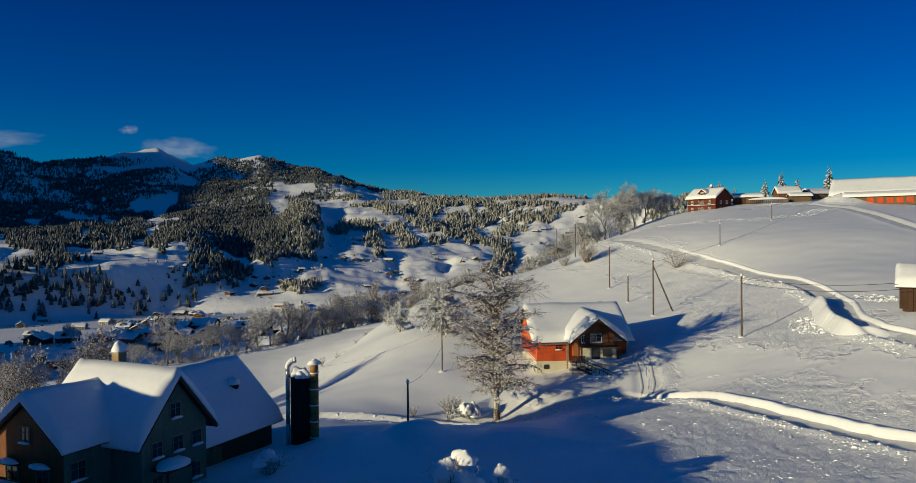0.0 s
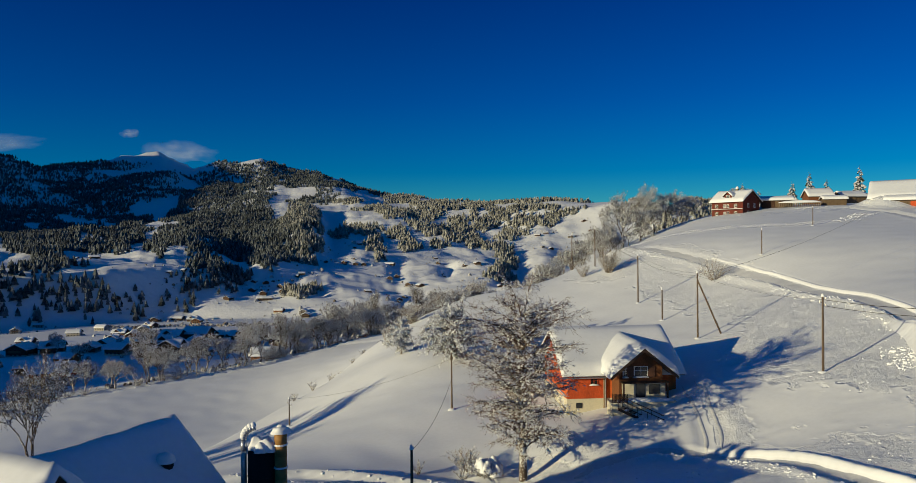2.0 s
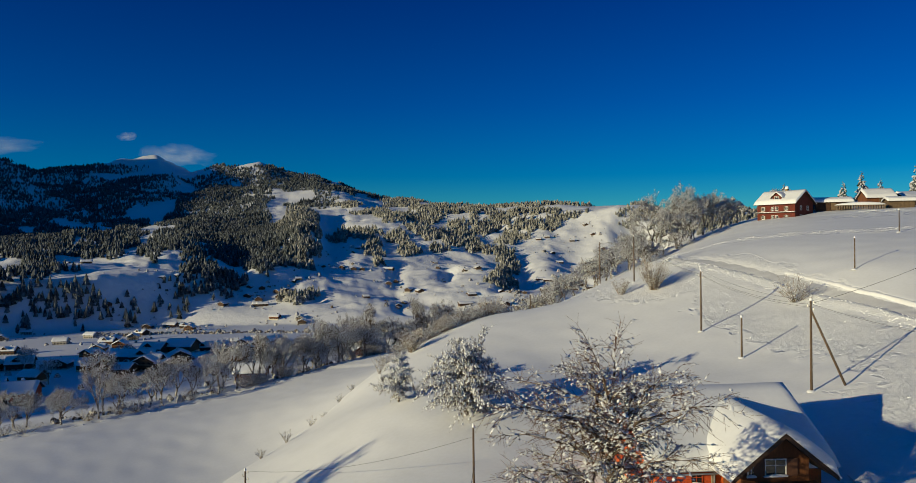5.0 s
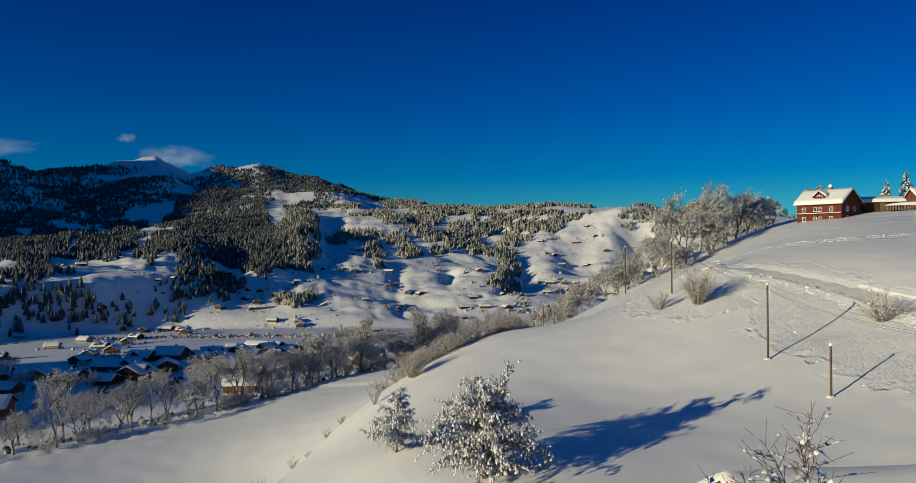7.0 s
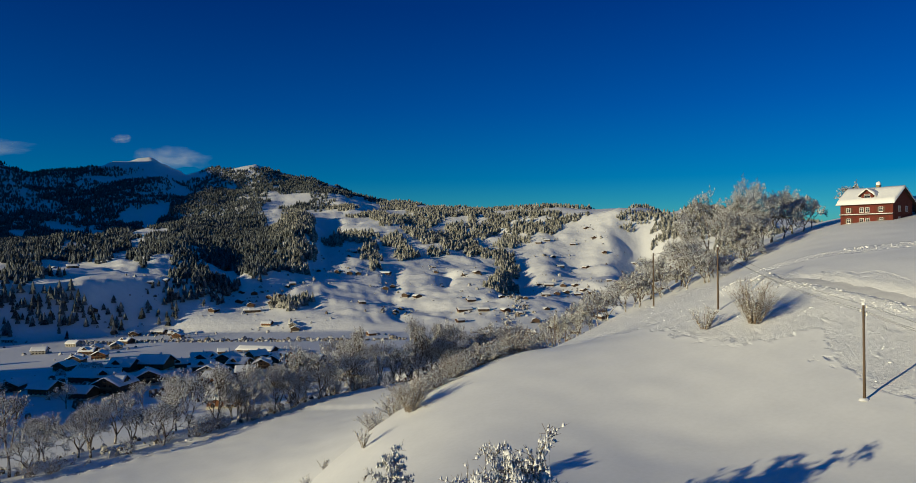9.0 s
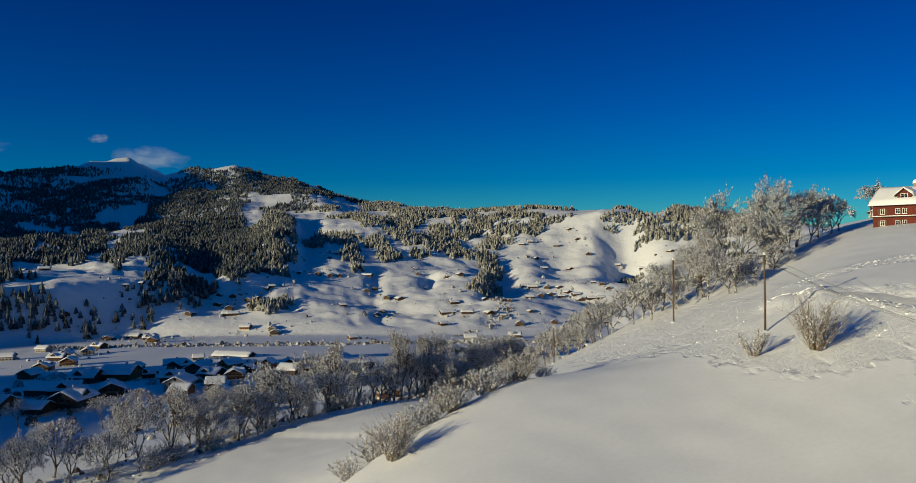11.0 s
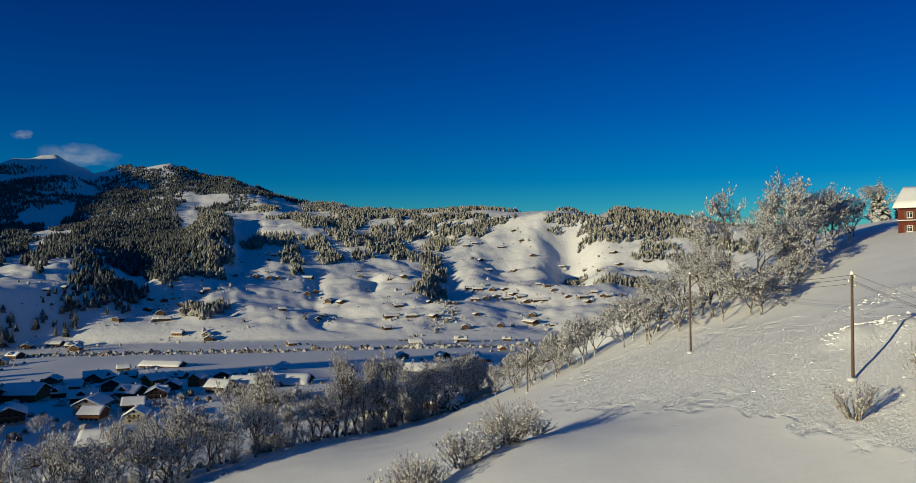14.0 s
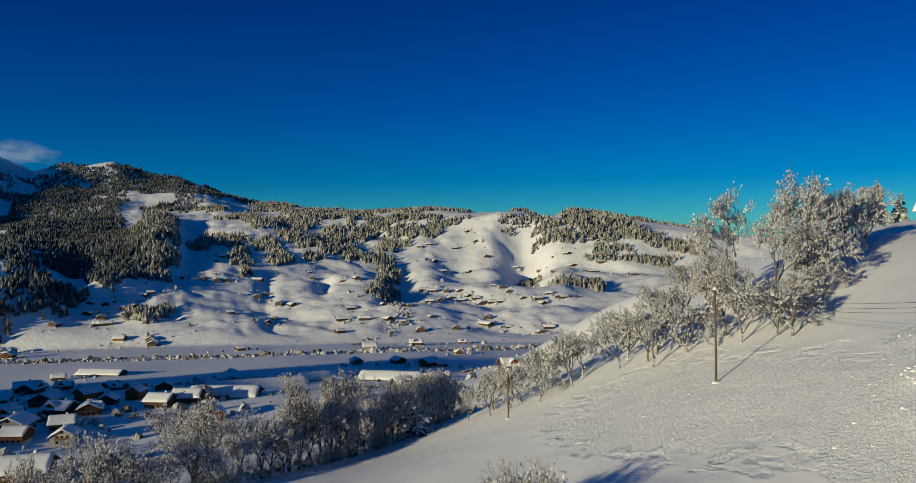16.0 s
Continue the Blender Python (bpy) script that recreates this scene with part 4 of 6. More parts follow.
def forking_lines(rng, height, radius, trunk=0.3, low=0.2, depth=6, spread=0.5, droop=0.0, bushy=(3, 3, 2, 1)):
    """A trunk that forks again and again into a rounded crown, with twigs on the outer forks."""
    limbs, fine = [], []

    def grow(p, way, length, r, level):
        n = 2
        for k in range(n):
            w = way + rng.normal(0, 0.10, 3)
            w /= np.linalg.norm(w)
            q = p + w * length / n
            (limbs if r > 0.035 else fine).append((*p, *q, r, r * 0.86))
            r *= 0.86
            if level <= 3:
                for _ in range(bushy[level]):
                    t = w + rng.normal(0, 0.75, 3) - [0, 0, 0.25 * droop]
                    t /= np.linalg.norm(t)
                    fine.append((*q, *(q + t * length * rng.uniform(0.4, 0.95)), max(r * 0.5, 0.011), 0.008))
            p, way = q, w
        if level == 0:
            return
        kids = 3 if rng.rand() < (0.75 if level > 3 else 0.45) else 2
        a0 = rng.uniform(0, 6.28)
        side = np.cross(way, [0.3, 0.2, 1.0])
        side /= np.linalg.norm(side) + 1e-9
        other = np.cross(way, side)
        for k in range(kids):
            a = a0 + 6.28 * k / kids + rng.normal(0, 0.3)
            f = spread * rng.uniform(0.6, 1.3)
            w = way + f * (side * math.cos(a) + other * math.sin(a)) + [0, 0, 0.06 - 0.2 * droop]
            grow(p, w / np.linalg.norm(w), length * rng.uniform(0.68, 0.9), r * 0.72, level - 1)

    grow(np.array([0, 0, -0.4]), np.array([0, 0, 1.0]), height * low + 0.4, trunk, depth)
    s = np.array(limbs + fine)
    kz = height / np.percentile(s[:, 5], 99.3)
    kx = radius / np.percentile(np.hypot(s[:, 3], s[:, 4]), 96)
    out = []
    for g in (limbs, fine):
        g = np.array(g)
        g[:, [2, 5]] *= kz
        g[:, [0, 1, 3, 4]] *= kx
        out.append([tuple(row) for row in g.tolist()])
    return out


def forked_tree(name, seed, height, wide, label, m=None, group="", snow=0.6, thick=1.0, lift=1.0, trunk=0.25, low=0.2, depth=6, spread=0.5, droop=0.0, twig_mat=None, bushy=(3, 3, 2, 1)):
    rng = np.random.RandomState(seed)
    limbs, fine = forking_lines(rng, height, wide, trunk, low, depth, spread, droop, bushy)
    t = thing(name, label, "tree", m, group)
    part("trunk", tubes(limbs, "trunk", BARK, 5), t, "dark bark with frozen snow")
    fine = [(*s[:6], s[6] * thick, s[7] * thick) for s in fine]
    crown = part("crown", tubes(fine, "crown", twig_mat or TWIG, 3), t, "fine rimed twigs")
    tagged(part("branch_snow", snow_on(limbs[2:] + fine, "branch_snow", rng, snow, lift=lift), crown, "snow lying along the branches"), kind="stuff")
    return t


def bare_tree(name, seed, height, wide, label, m=None, group="", boughs=30, subs=3, tilt=30, droop=0.3, snow=0.6, thick=1.0, lift=1.0, trunk=0.25, low=0.22, twigs=2, widest=0.35, top=0.97, category="tree", twig_mat=None, sway=1.0, spray=1.0, dust=1.0, outline=None):
    rng = np.random.RandomState(seed)
    limbs, fine = crown_lines(rng, height, wide, boughs, subs, tilt, droop, low, twigs, trunk, top, widest=widest, sway=sway, spray=spray, outline=outline)
    if outline:
        k = height / max(s[5] for s in fine)
        limbs, fine = ([(s[0], s[1], s[2] * k, s[3], s[4], s[5] * k, *s[6:]) for s in g] for g in (limbs, fine))
    t = thing(name, label, category, m, group)
    part("trunk", tubes(limbs, "trunk", BARK, 5), t, "dark bark with frozen snow")
    fine = [(*s[:6], s[6] * thick, s[7] * thick) for s in fine]
    crown = part("crown", tubes(fine, "crown", twig_mat or TWIG, 3), t, "fine rimed twigs")
    tagged(part("branch_snow", snow_on(limbs[9:] + fine, "branch_snow", rng, snow, lift=lift, dust=dust), crown, "snow lying along the branches"), kind="stuff")
    return t, len(limbs) + len(fine)


def conifer(name, seed, height, wide, label, m=None, group="", whorls=16, snow=0.9):
    """A spruce: trunk, drooping boughs with ragged sides, and snow pads on them."""
    rng = np.random.RandomState(seed)
    t = thing(name, label, "tree", m, group)
    part("trunk", tubes([(0, 0, -0.3, 0, 0, height * 0.97, 0.014 * height + 0.03, 0.02)], "trunk", BARK, 6), t)
    v, f, sv, sf = [], [], [], []
    for k in range(whorls):
        s = k / (whorls - 1)
        z, r = height * (0.08 + 0.9 * s ** 0.9), wide * (1 - s) ** 0.8 + 0.08 * wide
        for i in range(max(4, int(9 * (1 - s) + 3))):
            a, rr = rng.uniform(0, 2 * np.pi), r * rng.uniform(0.7, 1.15)
            c, q = np.array([math.cos(a), math.sin(a), 0]), np.array([-math.sin(a), math.cos(a), 0])
            zz = z + rng.normal(0, height * 0.012)
            drop, w = rr * rng.uniform(0.25, 0.5), rr * rng.uniform(0.16, 0.26)
            p = [c * 0.05 + [0, 0, zz], c * rr * 0.55 + q * w + [0, 0, zz - drop * 0.45 - w * 0.5], c * rr * 0.55 - q * w + [0, 0, zz - drop * 0.45 - w * 0.5],
                 c * rr * 0.55 + [0, 0, zz - drop * 0.3], c * rr + [0, 0, zz - drop], c * rr * 0.6 + [0, 0, zz - drop - w * 0.9]]
            k0 = len(v)
            v += p
            f += [tuple(k0 + j for j in g) for g in ((0, 1, 3), (0, 3, 2), (3, 1, 4), (3, 4, 2), (1, 5, 4), (2, 4, 5), (0, 5, 1), (0, 2, 5))]
            if rng.rand() < snow:
                k0, up = len(sv), np.array([0, 0, 0.05 + 0.05 * rr])
                sv += [p[0] * 0.5 + p[3] * 0.5 + up * 0.3, p[1] * 0.7 + p[3] * 0.3 + up * 0.15, p[2] * 0.7 + p[3] * 0.3 + up * 0.15, p[3] + up, p[4] + up * 0.3]
                sf += [tuple(k0 + j for j in g) for g in ((0, 1, 3), (0, 3, 2), (3, 1, 4), (3, 4, 2))]
    crown = part("crown", mesh_of("crown", v, f, NEEDLE), t, "dark green boughs")
    tagged(part("bough_snow", mesh_of("bough_snow", sv, sf, FLUFF, True), crown, "snow on the boughs"), kind="stuff")
    return t


def shrub(name, seed, height, wide, label, m=None, group="", stems=60, snow=0.35, fan=0.75):
    """Many thin stems fanning out from one root, with side twigs and rime."""
    rng = np.random.RandomState(seed)
    segs = []
    for _ in range(stems):
        a, tilt = rng.uniform(0, 2 * np.pi), fan * math.sqrt(rng.rand())
        p = np.array([math.cos(a), math.sin(a), 0]) * rng.rand() * wide * 0.35
        way = np.array([math.cos(a) * math.sin(tilt), math.sin(a) * math.sin(tilt), math.cos(tilt)])
        n, r = 5, rng.uniform(0.018, 0.035)
        reach = height * rng.uniform(0.6, 1.05)
        for k in range(n):
            q = p + way * reach / n
            segs.append((*p, *q, r, r * 0.8))
            r *= 0.8
            if k > 0:
                for _ in range(3):
                    d = way + rng.normal(0, 0.55, 3)
                    d /= np.linalg.norm(d)
                    segs.append((*q, *(q + d * reach * rng.uniform(0.1, 0.24)), max(r * 0.7, 0.011), 0.008))
            p, way = q, way + rng.normal(0, 0.13, 3) + [0, 0, -0.03]
            way /= np.linalg.norm(way)
    s = np.array(segs)
    kx = wide / np.percentile(np.hypot(s[:, 3], s[:, 4]), 96)
    kz = height / s[:, 5].max()
    s[:, [0, 1, 3, 4]] *= kx
    s[:, [2, 5]] *= kz
    t = thing(name, label, "shrub", m, group)
    stem = part("stem_tangle", tubes(s.tolist(), "stem_tangle", STEM, 3), t, "bare brown stems")
    tagged(part("stem_snow", snow_on(s.tolist(), "stem_snow", rng, snow, lift=1.3), stem, "rime and snow on the stems"), kind="stuff")
    return t


def at_ground(x, y, turn=0.0, scale=1.0, sink=0.0):
    return pose(x, y, gz(x, y) - sink, 0, 0, turn) @ Matrix.Scale(scale, 4)


def place_copies(src, spots):
    """The first spot takes the made tree itself, the rest take copies with their own turn and size."""
    for k, (x, y, turn, sx, sz) in enumerate(spots):
        m = pose(x, y, gz(x, y), 0, 0, turn)
        ob = src if k == 0 else copy_thing(src, m)
        ob.matrix_basis = m @ Matrix.Diagonal((sx, sx, sz, 1))


# the pear tree before the house
bare_tree("pear_tree", 11, 19.2, 4.5, "tall bare fruit tree with drooping snowy twigs beside the house", at_ground(9.9, 82.4), boughs=88, subs=6, tilt=44, droop=0.7, snow=0.85, trunk=0.40, low=0.17, twigs=3, thick=1.0, lift=1.0, widest=0.38, top=0.95, twig_mat=PEARTWIG, sway=0.3, spray=0.8, dust=0.55, outline=((0, 0.25, 0.6, 0.85, 1), (0.75, 1.0, 0.95, 0.75, 0.35)))
ash = forked_tree("ash_tree", 14, 17.0, 5.4, "tall bare tree with snowy limbs below the farm", None, "ash trees below the farm", snow=0.6, thick=1.3, lift=1.6, trunk=0.34, low=0.22, depth=6, spread=0.42)
place_copies(ash, [(-46, 106, 0, 1, 1), (-60, 92, 70, 0.9, 0.85), (-66, 99, 150, 0.9, 0.8), (-68, 88, 250, 1, 0.9), (-53, 99, 30, 1, 0.95), (-58, 106, 200, 0.9, 0.9), (-49, 90, 110, 0.85, 0.75)])
# the two snow-laden trees on the slope
bare_tree("fruit_tree", 12, 7.6, 4.7, "broad fruit tree bowed under thick snow on the slope", at_ground(5.0, 126.2), boughs=64, subs=4, tilt=36, droop=0.8, snow=0.95, thick=1.6, lift=3.0, trunk=0.24, low=0.06, widest=0.22)
bare_tree("fruit_tree", 13, 5.2, 2.6, "low fruit tree bowed under thick snow on the slope", at_ground(-2.8, 137), boughs=34, subs=4, tilt=40, droop=0.8, snow=0.9, thick=1.6, lift=2.8, trunk=0.16, low=0.08, widest=0.25)

rng = np.random.RandomState(77)
ROW = "snowy trees along the valley road"
sizes = [(12.5, 5.0, 5, 0.46), (10.0, 4.8, 5, 0.58), (15.0, 4.4, 5, 0.40), (8.0, 4.2, 5, 0.62), (11.5, 5.4, 5, 0.52)]
kinds = [forked_tree("tree", 21 + k, h, w, "bare broad-leaved tree with snow along its limbs by the valley road", None, ROW, snow=0.85, trunk=0.26, low=0.06, depth=d, thick=1.6, lift=2.4, spread=e * 1.1, twig_mat=ROADTWIG)
         for k, (h, w, d, e) in enumerate(sizes)]
spots = [[] for _ in kinds]
road = np.array(VALLEY_ROAD, float)
for k in range(92):
    s = (0.10 + 0.62 * (k + rng.rand()) / 92) * (len(road) - 1)
    i, u = int(s), s - int(s)
    p = road[i] * (1 - u) + road[i + 1] * u
    d = road[i + 1] - road[i]
    n = np.array([-d[1], d[0]]) / np.hypot(*d)
    q = p + n * (3.6 + 21 * rng.rand() ** 1.6)
    spots[rng.randint(len(kinds))].append((*q, rng.uniform(0, 360), rng.uniform(0.85, 1.25), rng.uniform(0.6, 1.1)))
for x, y in ((-150, 345), (-128, 352), (-172, 368), (-188, 398), (-101, 352), (-110, 330), (-96, 370), (-150, 420), (-66, 372), (-215, 455), (-240, 620), (-190, 560)):
    spots[rng.randint(len(kinds))].append((x, y, rng.uniform(0, 360), rng.uniform(0.8, 1.2), rng.uniform(0.6, 0.95)))
for k, t in enumerate(kinds):
    place_copies(t, spots[k])

BROW_ROW = "rimed trees on the brow of the hill"
kinds = [forked_tree("tree", 41 + k, h, w, "tall bare tree white with rime on the hill's brow", None, BROW_ROW, snow=0.95, trunk=0.32, low=0.14, depth=6, thick=1.7, lift=2.4, spread=e, bushy=(2, 3, 2, 1))
         for k, (h, w, e) in enumerate([(14.0, 6.4, 0.52), (11.5, 5.6, 0.5)])]
kinds += [forked_tree("tree", 44, 7.6, 4.3, "low dense tree white with rime on the hill's brow", None, BROW_ROW, snow=0.95, trunk=0.18, low=0.05, depth=5, thick=1.8, lift=2.4, spread=0.66, droop=0.3, bushy=(3, 4, 3, 1), twig_mat=ROADTWIG)]
place_copies(kinds[0], [(68.5, 230, 30, 1, 1.0), (57.5, 223.5, 140, 0.9, 0.85), (54, 234, 200, 0.8, 0.8), (63.5, 227, 260, 0.95, 0.93), (60.5, 236, 310, 1.0, 1.15)])
place_copies(kinds[1], [(72.5, 232.5, 10, 1, 0.95), (62, 222, 80, 0.9, 0.8), (51, 224, 160, 0.9, 0.8), (79, 236.5, 240, 0.8, 0.7), (56, 243, 60, 0.9, 0.8), (48, 236, 20, 0.9, 0.8), (108, 264, 60, 0.8, 0.7)])
low = [(54, 217), (51, 213.5), (58, 220), (75, 232.5), (80, 234), (84, 238), (68, 226.5), (64, 224), (47, 226), (45, 233), (52, 229), (46, 242), (42, 250), (49, 250), (40, 258), (45, 262), (36, 262), (33, 270), (61, 219), (49, 218), (43, 228), (43, 238), (39, 246), (37, 254), (31, 264), (29, 273), (35, 250), (32, 257), (50.3, 210.5)]
place_copies(kinds[2], [(x, y, 47 * k % 360, rng.uniform(0.85, 1.2), rng.uniform(0.75, 1.15) if y > 224 or x < 51 else 0.6) for k, (x, y) in enumerate(low)])

# shrubs on the slope and along its lower edge
shrub("shrub", 51, 5.8, 3.0, "bare brown shrub with rime by a power pole", at_ground(39.8, 169.8), stems=130)
shrub("shrub", 52, 2.4, 1.6, "thin bare shrub beside a stump in the snow", at_ground(35.0, 173.0) @ Matrix.Scale(1.3, 4), stems=30)
shrub("shrub", 53, 4.4, 2.7, "bare spreading shrub on the snowy slope", at_ground(53.7, 148.6), stems=50, fan=1.0)
shrub("shrub", 54, 4.2, 3.0, "dense bare shrub lit by the sun at the slope's edge", at_ground(13.4, 189.6), stems=120, snow=0.6)
shrub("shrub", 70, 4.4, 2.7, "dense rimed shrub at the lower end of the slope's edge", at_ground(-1.8, 173.2), stems=130, snow=0.6)
shrub("shrub", 71, 3.8, 2.4, "dense snowy shrub half way along the slope's edge", at_ground(4.2, 183.2), stems=110, snow=0.75)
EDGE_GROUP = "rimed shrubs along the slope's edge"
kinds = [shrub("shrub", 55 + k, h, w, "small rimed shrub at the lower edge of the slope", None, EDGE_GROUP, stems=n, snow=0.7) for k, (h, w, n) in enumerate([(2.2, 1.0, 16), (2.4, 1.9, 50), (1.4, 0.9, 12)])]
place_copies(kinds[0], [(-7, 166.5, 0, 1, 1.3), (-17.5, 162.5, 90, 1, 1), (-14, 169.5, 50, 0.8, 0.8), (-19.5, 152, 10, 0.9, 0.9)])
place_copies(kinds[1], [(-1, 181, 0, 1.4, 1.5), (5, 185.5, 60, 1.3, 1.3), (8.5, 187, 120, 1.3, 1.4), (2, 183, 200, 1.6, 1.4), (-4, 179.5, 220, 1.3, 1.3), (9.5, 187.5, 290, 1.3, 1.2), (17, 194, 20, 0.9, 0.8), (-6.5, 177.5, 110, 1.1, 1.1), (12.5, 191, 45, 1.3, 1.5), (0.5, 184, 95, 1.3, 1.3)])
place_copies(kinds[2], [(-22, 147, 0, 1, 1), (-12, 171, 40, 1, 1), (-16, 166, 80, 1, 0.8), (0.5, 84.5, 10, 1, 1), (4.5, 83.5, 80, 1.2, 0.9)])
shrub("shrub", 59, 2.2, 1.9, "bare hedge shrub in the snow by the lane", at_ground(5.0, 85.0), stems=50, snow=0.5)

# brush between the trees of the valley road
BRUSH = "rimed brush along the valley road"
brush = shrub("shrub", 60, 3.6, 2.6, "bare brown brush with rime between the roadside trees", None, BRUSH, stems=28, snow=0.6)
spots = []
for _ in range(64):
    s = rng.uniform(0.10, 0.72) * (len(road) - 1)
    i, u = int(s), s - int(s)
    p, d = road[i] * (1 - u) + road[i + 1] * u, road[i + 1] - road[i]
    q = p + np.array([-d[1], d[0]]) / np.hypot(*d) * rng.uniform(3.2, 9)
    spots.append((*q, rng.uniform(0, 360), rng.uniform(0.8, 1.5), rng.uniform(0.7, 1.4)))
place_copies(brush, spots)

# spruces
conifer("spruce", 61, 6.2, 1.7, "young dark spruce with snow on its boughs below the farm", at_ground(-30.5, 108))
conifer("spruce", 62, 7.5, 2.2, "snow-laden spruce beside the valley road", at_ground(20.3, 279))
UP = "snowy spruces by the upper farm"
sp = conifer("spruce", 63, 9.5, 2.7, "snow-laden spruce beside the upper farm", None, UP)
place_copies(sp, [(110, 264, 0, 0.95, 1), (116, 265, 60, 0.7, 0.7), (121, 251.5, 100, 0.8, 0.8), (128, 254, 200, 1.0, 1.1), (135, 256, 230, 0.85, 0.85), (150, 262, 20, 1.1, 1.35)])
# ---------------------------------------------------------------- buildings
def chimney(parent, m, w=0.7, h=1.3, mat=None, cap=True):
    c = part("chimney", Shape().box(-w / 2, w / 2, -w / 2, w / 2, -0.6, h, 0.03).mesh("chimney", mat or BRICKISH), parent, m=m)
    part("cap", Shape().box(-w * 0.65, w * 0.65, -w * 0.65, w * 0.65, h, h + 0.1).mesh("cap", CONCRETE), c)
    part("chimney_snow", lump_mesh("chimney_snow", w * 0.72, w * 0.72, 0.75, ROOF_SNOW, 4, 0.12), c, "tall cap of snow", pose(0, 0, h + 0.1))
    return c


def house_on_slope():
    """The orange house: a broad saddle roof with a cross gable over the terrace."""
    h = thing("farmhouse", "orange-red shingled farmhouse with thick snow on its roof", "house", pose(23.0, 103.1, -18.7, 0, 0, 1.5))
    roofed(h, pose(-0.45, 0, 0), 12.1, 6.5, 4.75, 3.4, 0.9, 0.62, 1, TRIMWOOD, ORANGE)
    part("base_wall", Shape().box(-6.56, 5.65, -6.56, 6.56, -1.5, 1.75).mesh("base_wall", PLASTER), h, "pale plastered basement wall")
    part("front_wall", Shape().box(-6.5, -2.4, -6.62, -6.4, 1.75, 4.62, 0.02).mesh("front_wall", REDWOOD), h, "deep red shingled front")
    part("base_window", Shape().box(-5.6, -4.9, -6.62, -6.5, 0.7, 1.3, 0.02).mesh("base_window", GLASS), h)
    part("base_post", Shape().box(-2.55, -2.25, -6.75, -6.4, -0.6, 4.5, 0.02).mesh("base_post", GREYTIMBER), h)
    window(h, pose(-3.6, -6.63, 3.2), 0.9, 0.75, shutters=False, framing=REDWOOD)
    west = pose(0, 0, 0, 0, 0, -90)
    for y, z in ((-1.2, 5.2), (0.9, 5.2), (-4.6, 2.5), (-2.6, 2.5), (0.0, 2.5), (2.2, 2.5), (4.6, 2.5)):
        window(h, pose(-6.52, y, z) @ west, 0.85, 1.15, shutters=True, shutter=REDWOOD, framing=REDWOOD, sill_snow=False)
    for y in (-4.8, -3.4, 0.5):
        window(h, pose(-6.58, y, 0.75) @ west, 0.7, 0.6, shutters=False, sill_snow=False)
    for k, z in enumerate((1.78, 4.75)):
        part("ledge", Shape().box(-6.72, -6.5, -6.5, 6.5, z, z + 0.14, 0.02).mesh("ledge", ORANGE), h)
        part("ledge_snow", Shape().box(-6.74, -6.5, -6.3, 6.3, z + 0.15, z + 0.24, 0.03).mesh("ledge_snow", FLUFF), h)
    # cross gable
    gable = pose(0.75, -5.0, 0, 0, 0, 90)
    part("gable_wall", saddle_body(8.6, 2.35, 5.6, 1.9, BROWNWOOD, "gable_wall"), h, "brown timber cross gable", gable)
    top = pose(0.75, -4.6, 7.72, 0, 0, 90)
    rf = part("gable_roof", saddle_roof(12.2, 3.6, 2.9, 0.18, TRIMWOOD, "gable_roof"), h, m=top)
    part("roof_snow", roof_snow("roof_snow", 12.4, 3.75, 3.02, 0.7, 5), rf, "rounded snow on the cross gable")
    for k in (-1, 1):
        part("verge_board", Shape().add([(0, 0, 0), (k * 3.6, 0, -2.9), (k * 3.6, 0, -3.2), (0, 0, -0.3), (0, 0.06, 0), (k * 3.6, 0.06, -2.9), (k * 3.6, 0.06, -3.2), (0, 0.06, -0.3)],
             [(0, 1, 2, 3), (7, 6, 5, 4), (0, 4, 5, 1), (1, 5, 6, 2), (2, 6, 7, 3), (3, 7, 4, 0)]).mesh("verge_board", TRIMWOOD), h, m=pose(0.75, -10.78, 7.68))
    window(h, pose(0.75, -9.34, 4.5), 1.5, 1.15, shutters=True)
    window(h, pose(-0.95, -9.34, 4.5), 0.5, 1.0, shutters=False)
    part("balcony_floor", Shape().box(-1.5, 3.5, -10.3, -9.35, 4.0, 4.12, 0.02).mesh("balcony_floor", TRIMWOOD), h)
    part("terrace_wall", Shape().box(-1.3, 3.4, -9.36, -9.3, 2.2, 3.9, 0.02).mesh("terrace_wall", PLASTER), h, "white plaster behind the terrace")
    part("terrace_door", Shape().box(0.2, 1.2, -9.42, -9.36, 2.2, 3.9, 0.02).mesh("terrace_door", GLASS), h)
    part("terrace_window", Shape().box(1.6, 2.8, -9.42, -9.36, 2.7, 3.7, 0.02).mesh("terrace_window", GLASS), h)
    for x in (-1.35, 3.35):
        part("terrace_post", Shape().box(x - 0.09, x + 0.09, -10.25, -10.07, 2.2, 4.0, 0.02).mesh("terrace_post", TRIMWOOD), h)
    part("terrace", Shape().box(-2.9, 4.6, -11.0, -9.3, -1.5, 2.2, 0.04).mesh("terrace", PLASTER), h, "pale rendered terrace block")
    part("terrace_snow", lump_mesh("terrace_snow", 3.4, 0.75, 0.35, ROOF_SNOW, 9, 0.15), h, "snow lying on the terrace", pose(0.9, -10.2, 2.2))
    rail = Shape()
    for x in np.arange(-2.8, -1.2, 0.14):
        rail.box(x, x + 0.09, -10.98, -10.93, 2.2, 3.1)
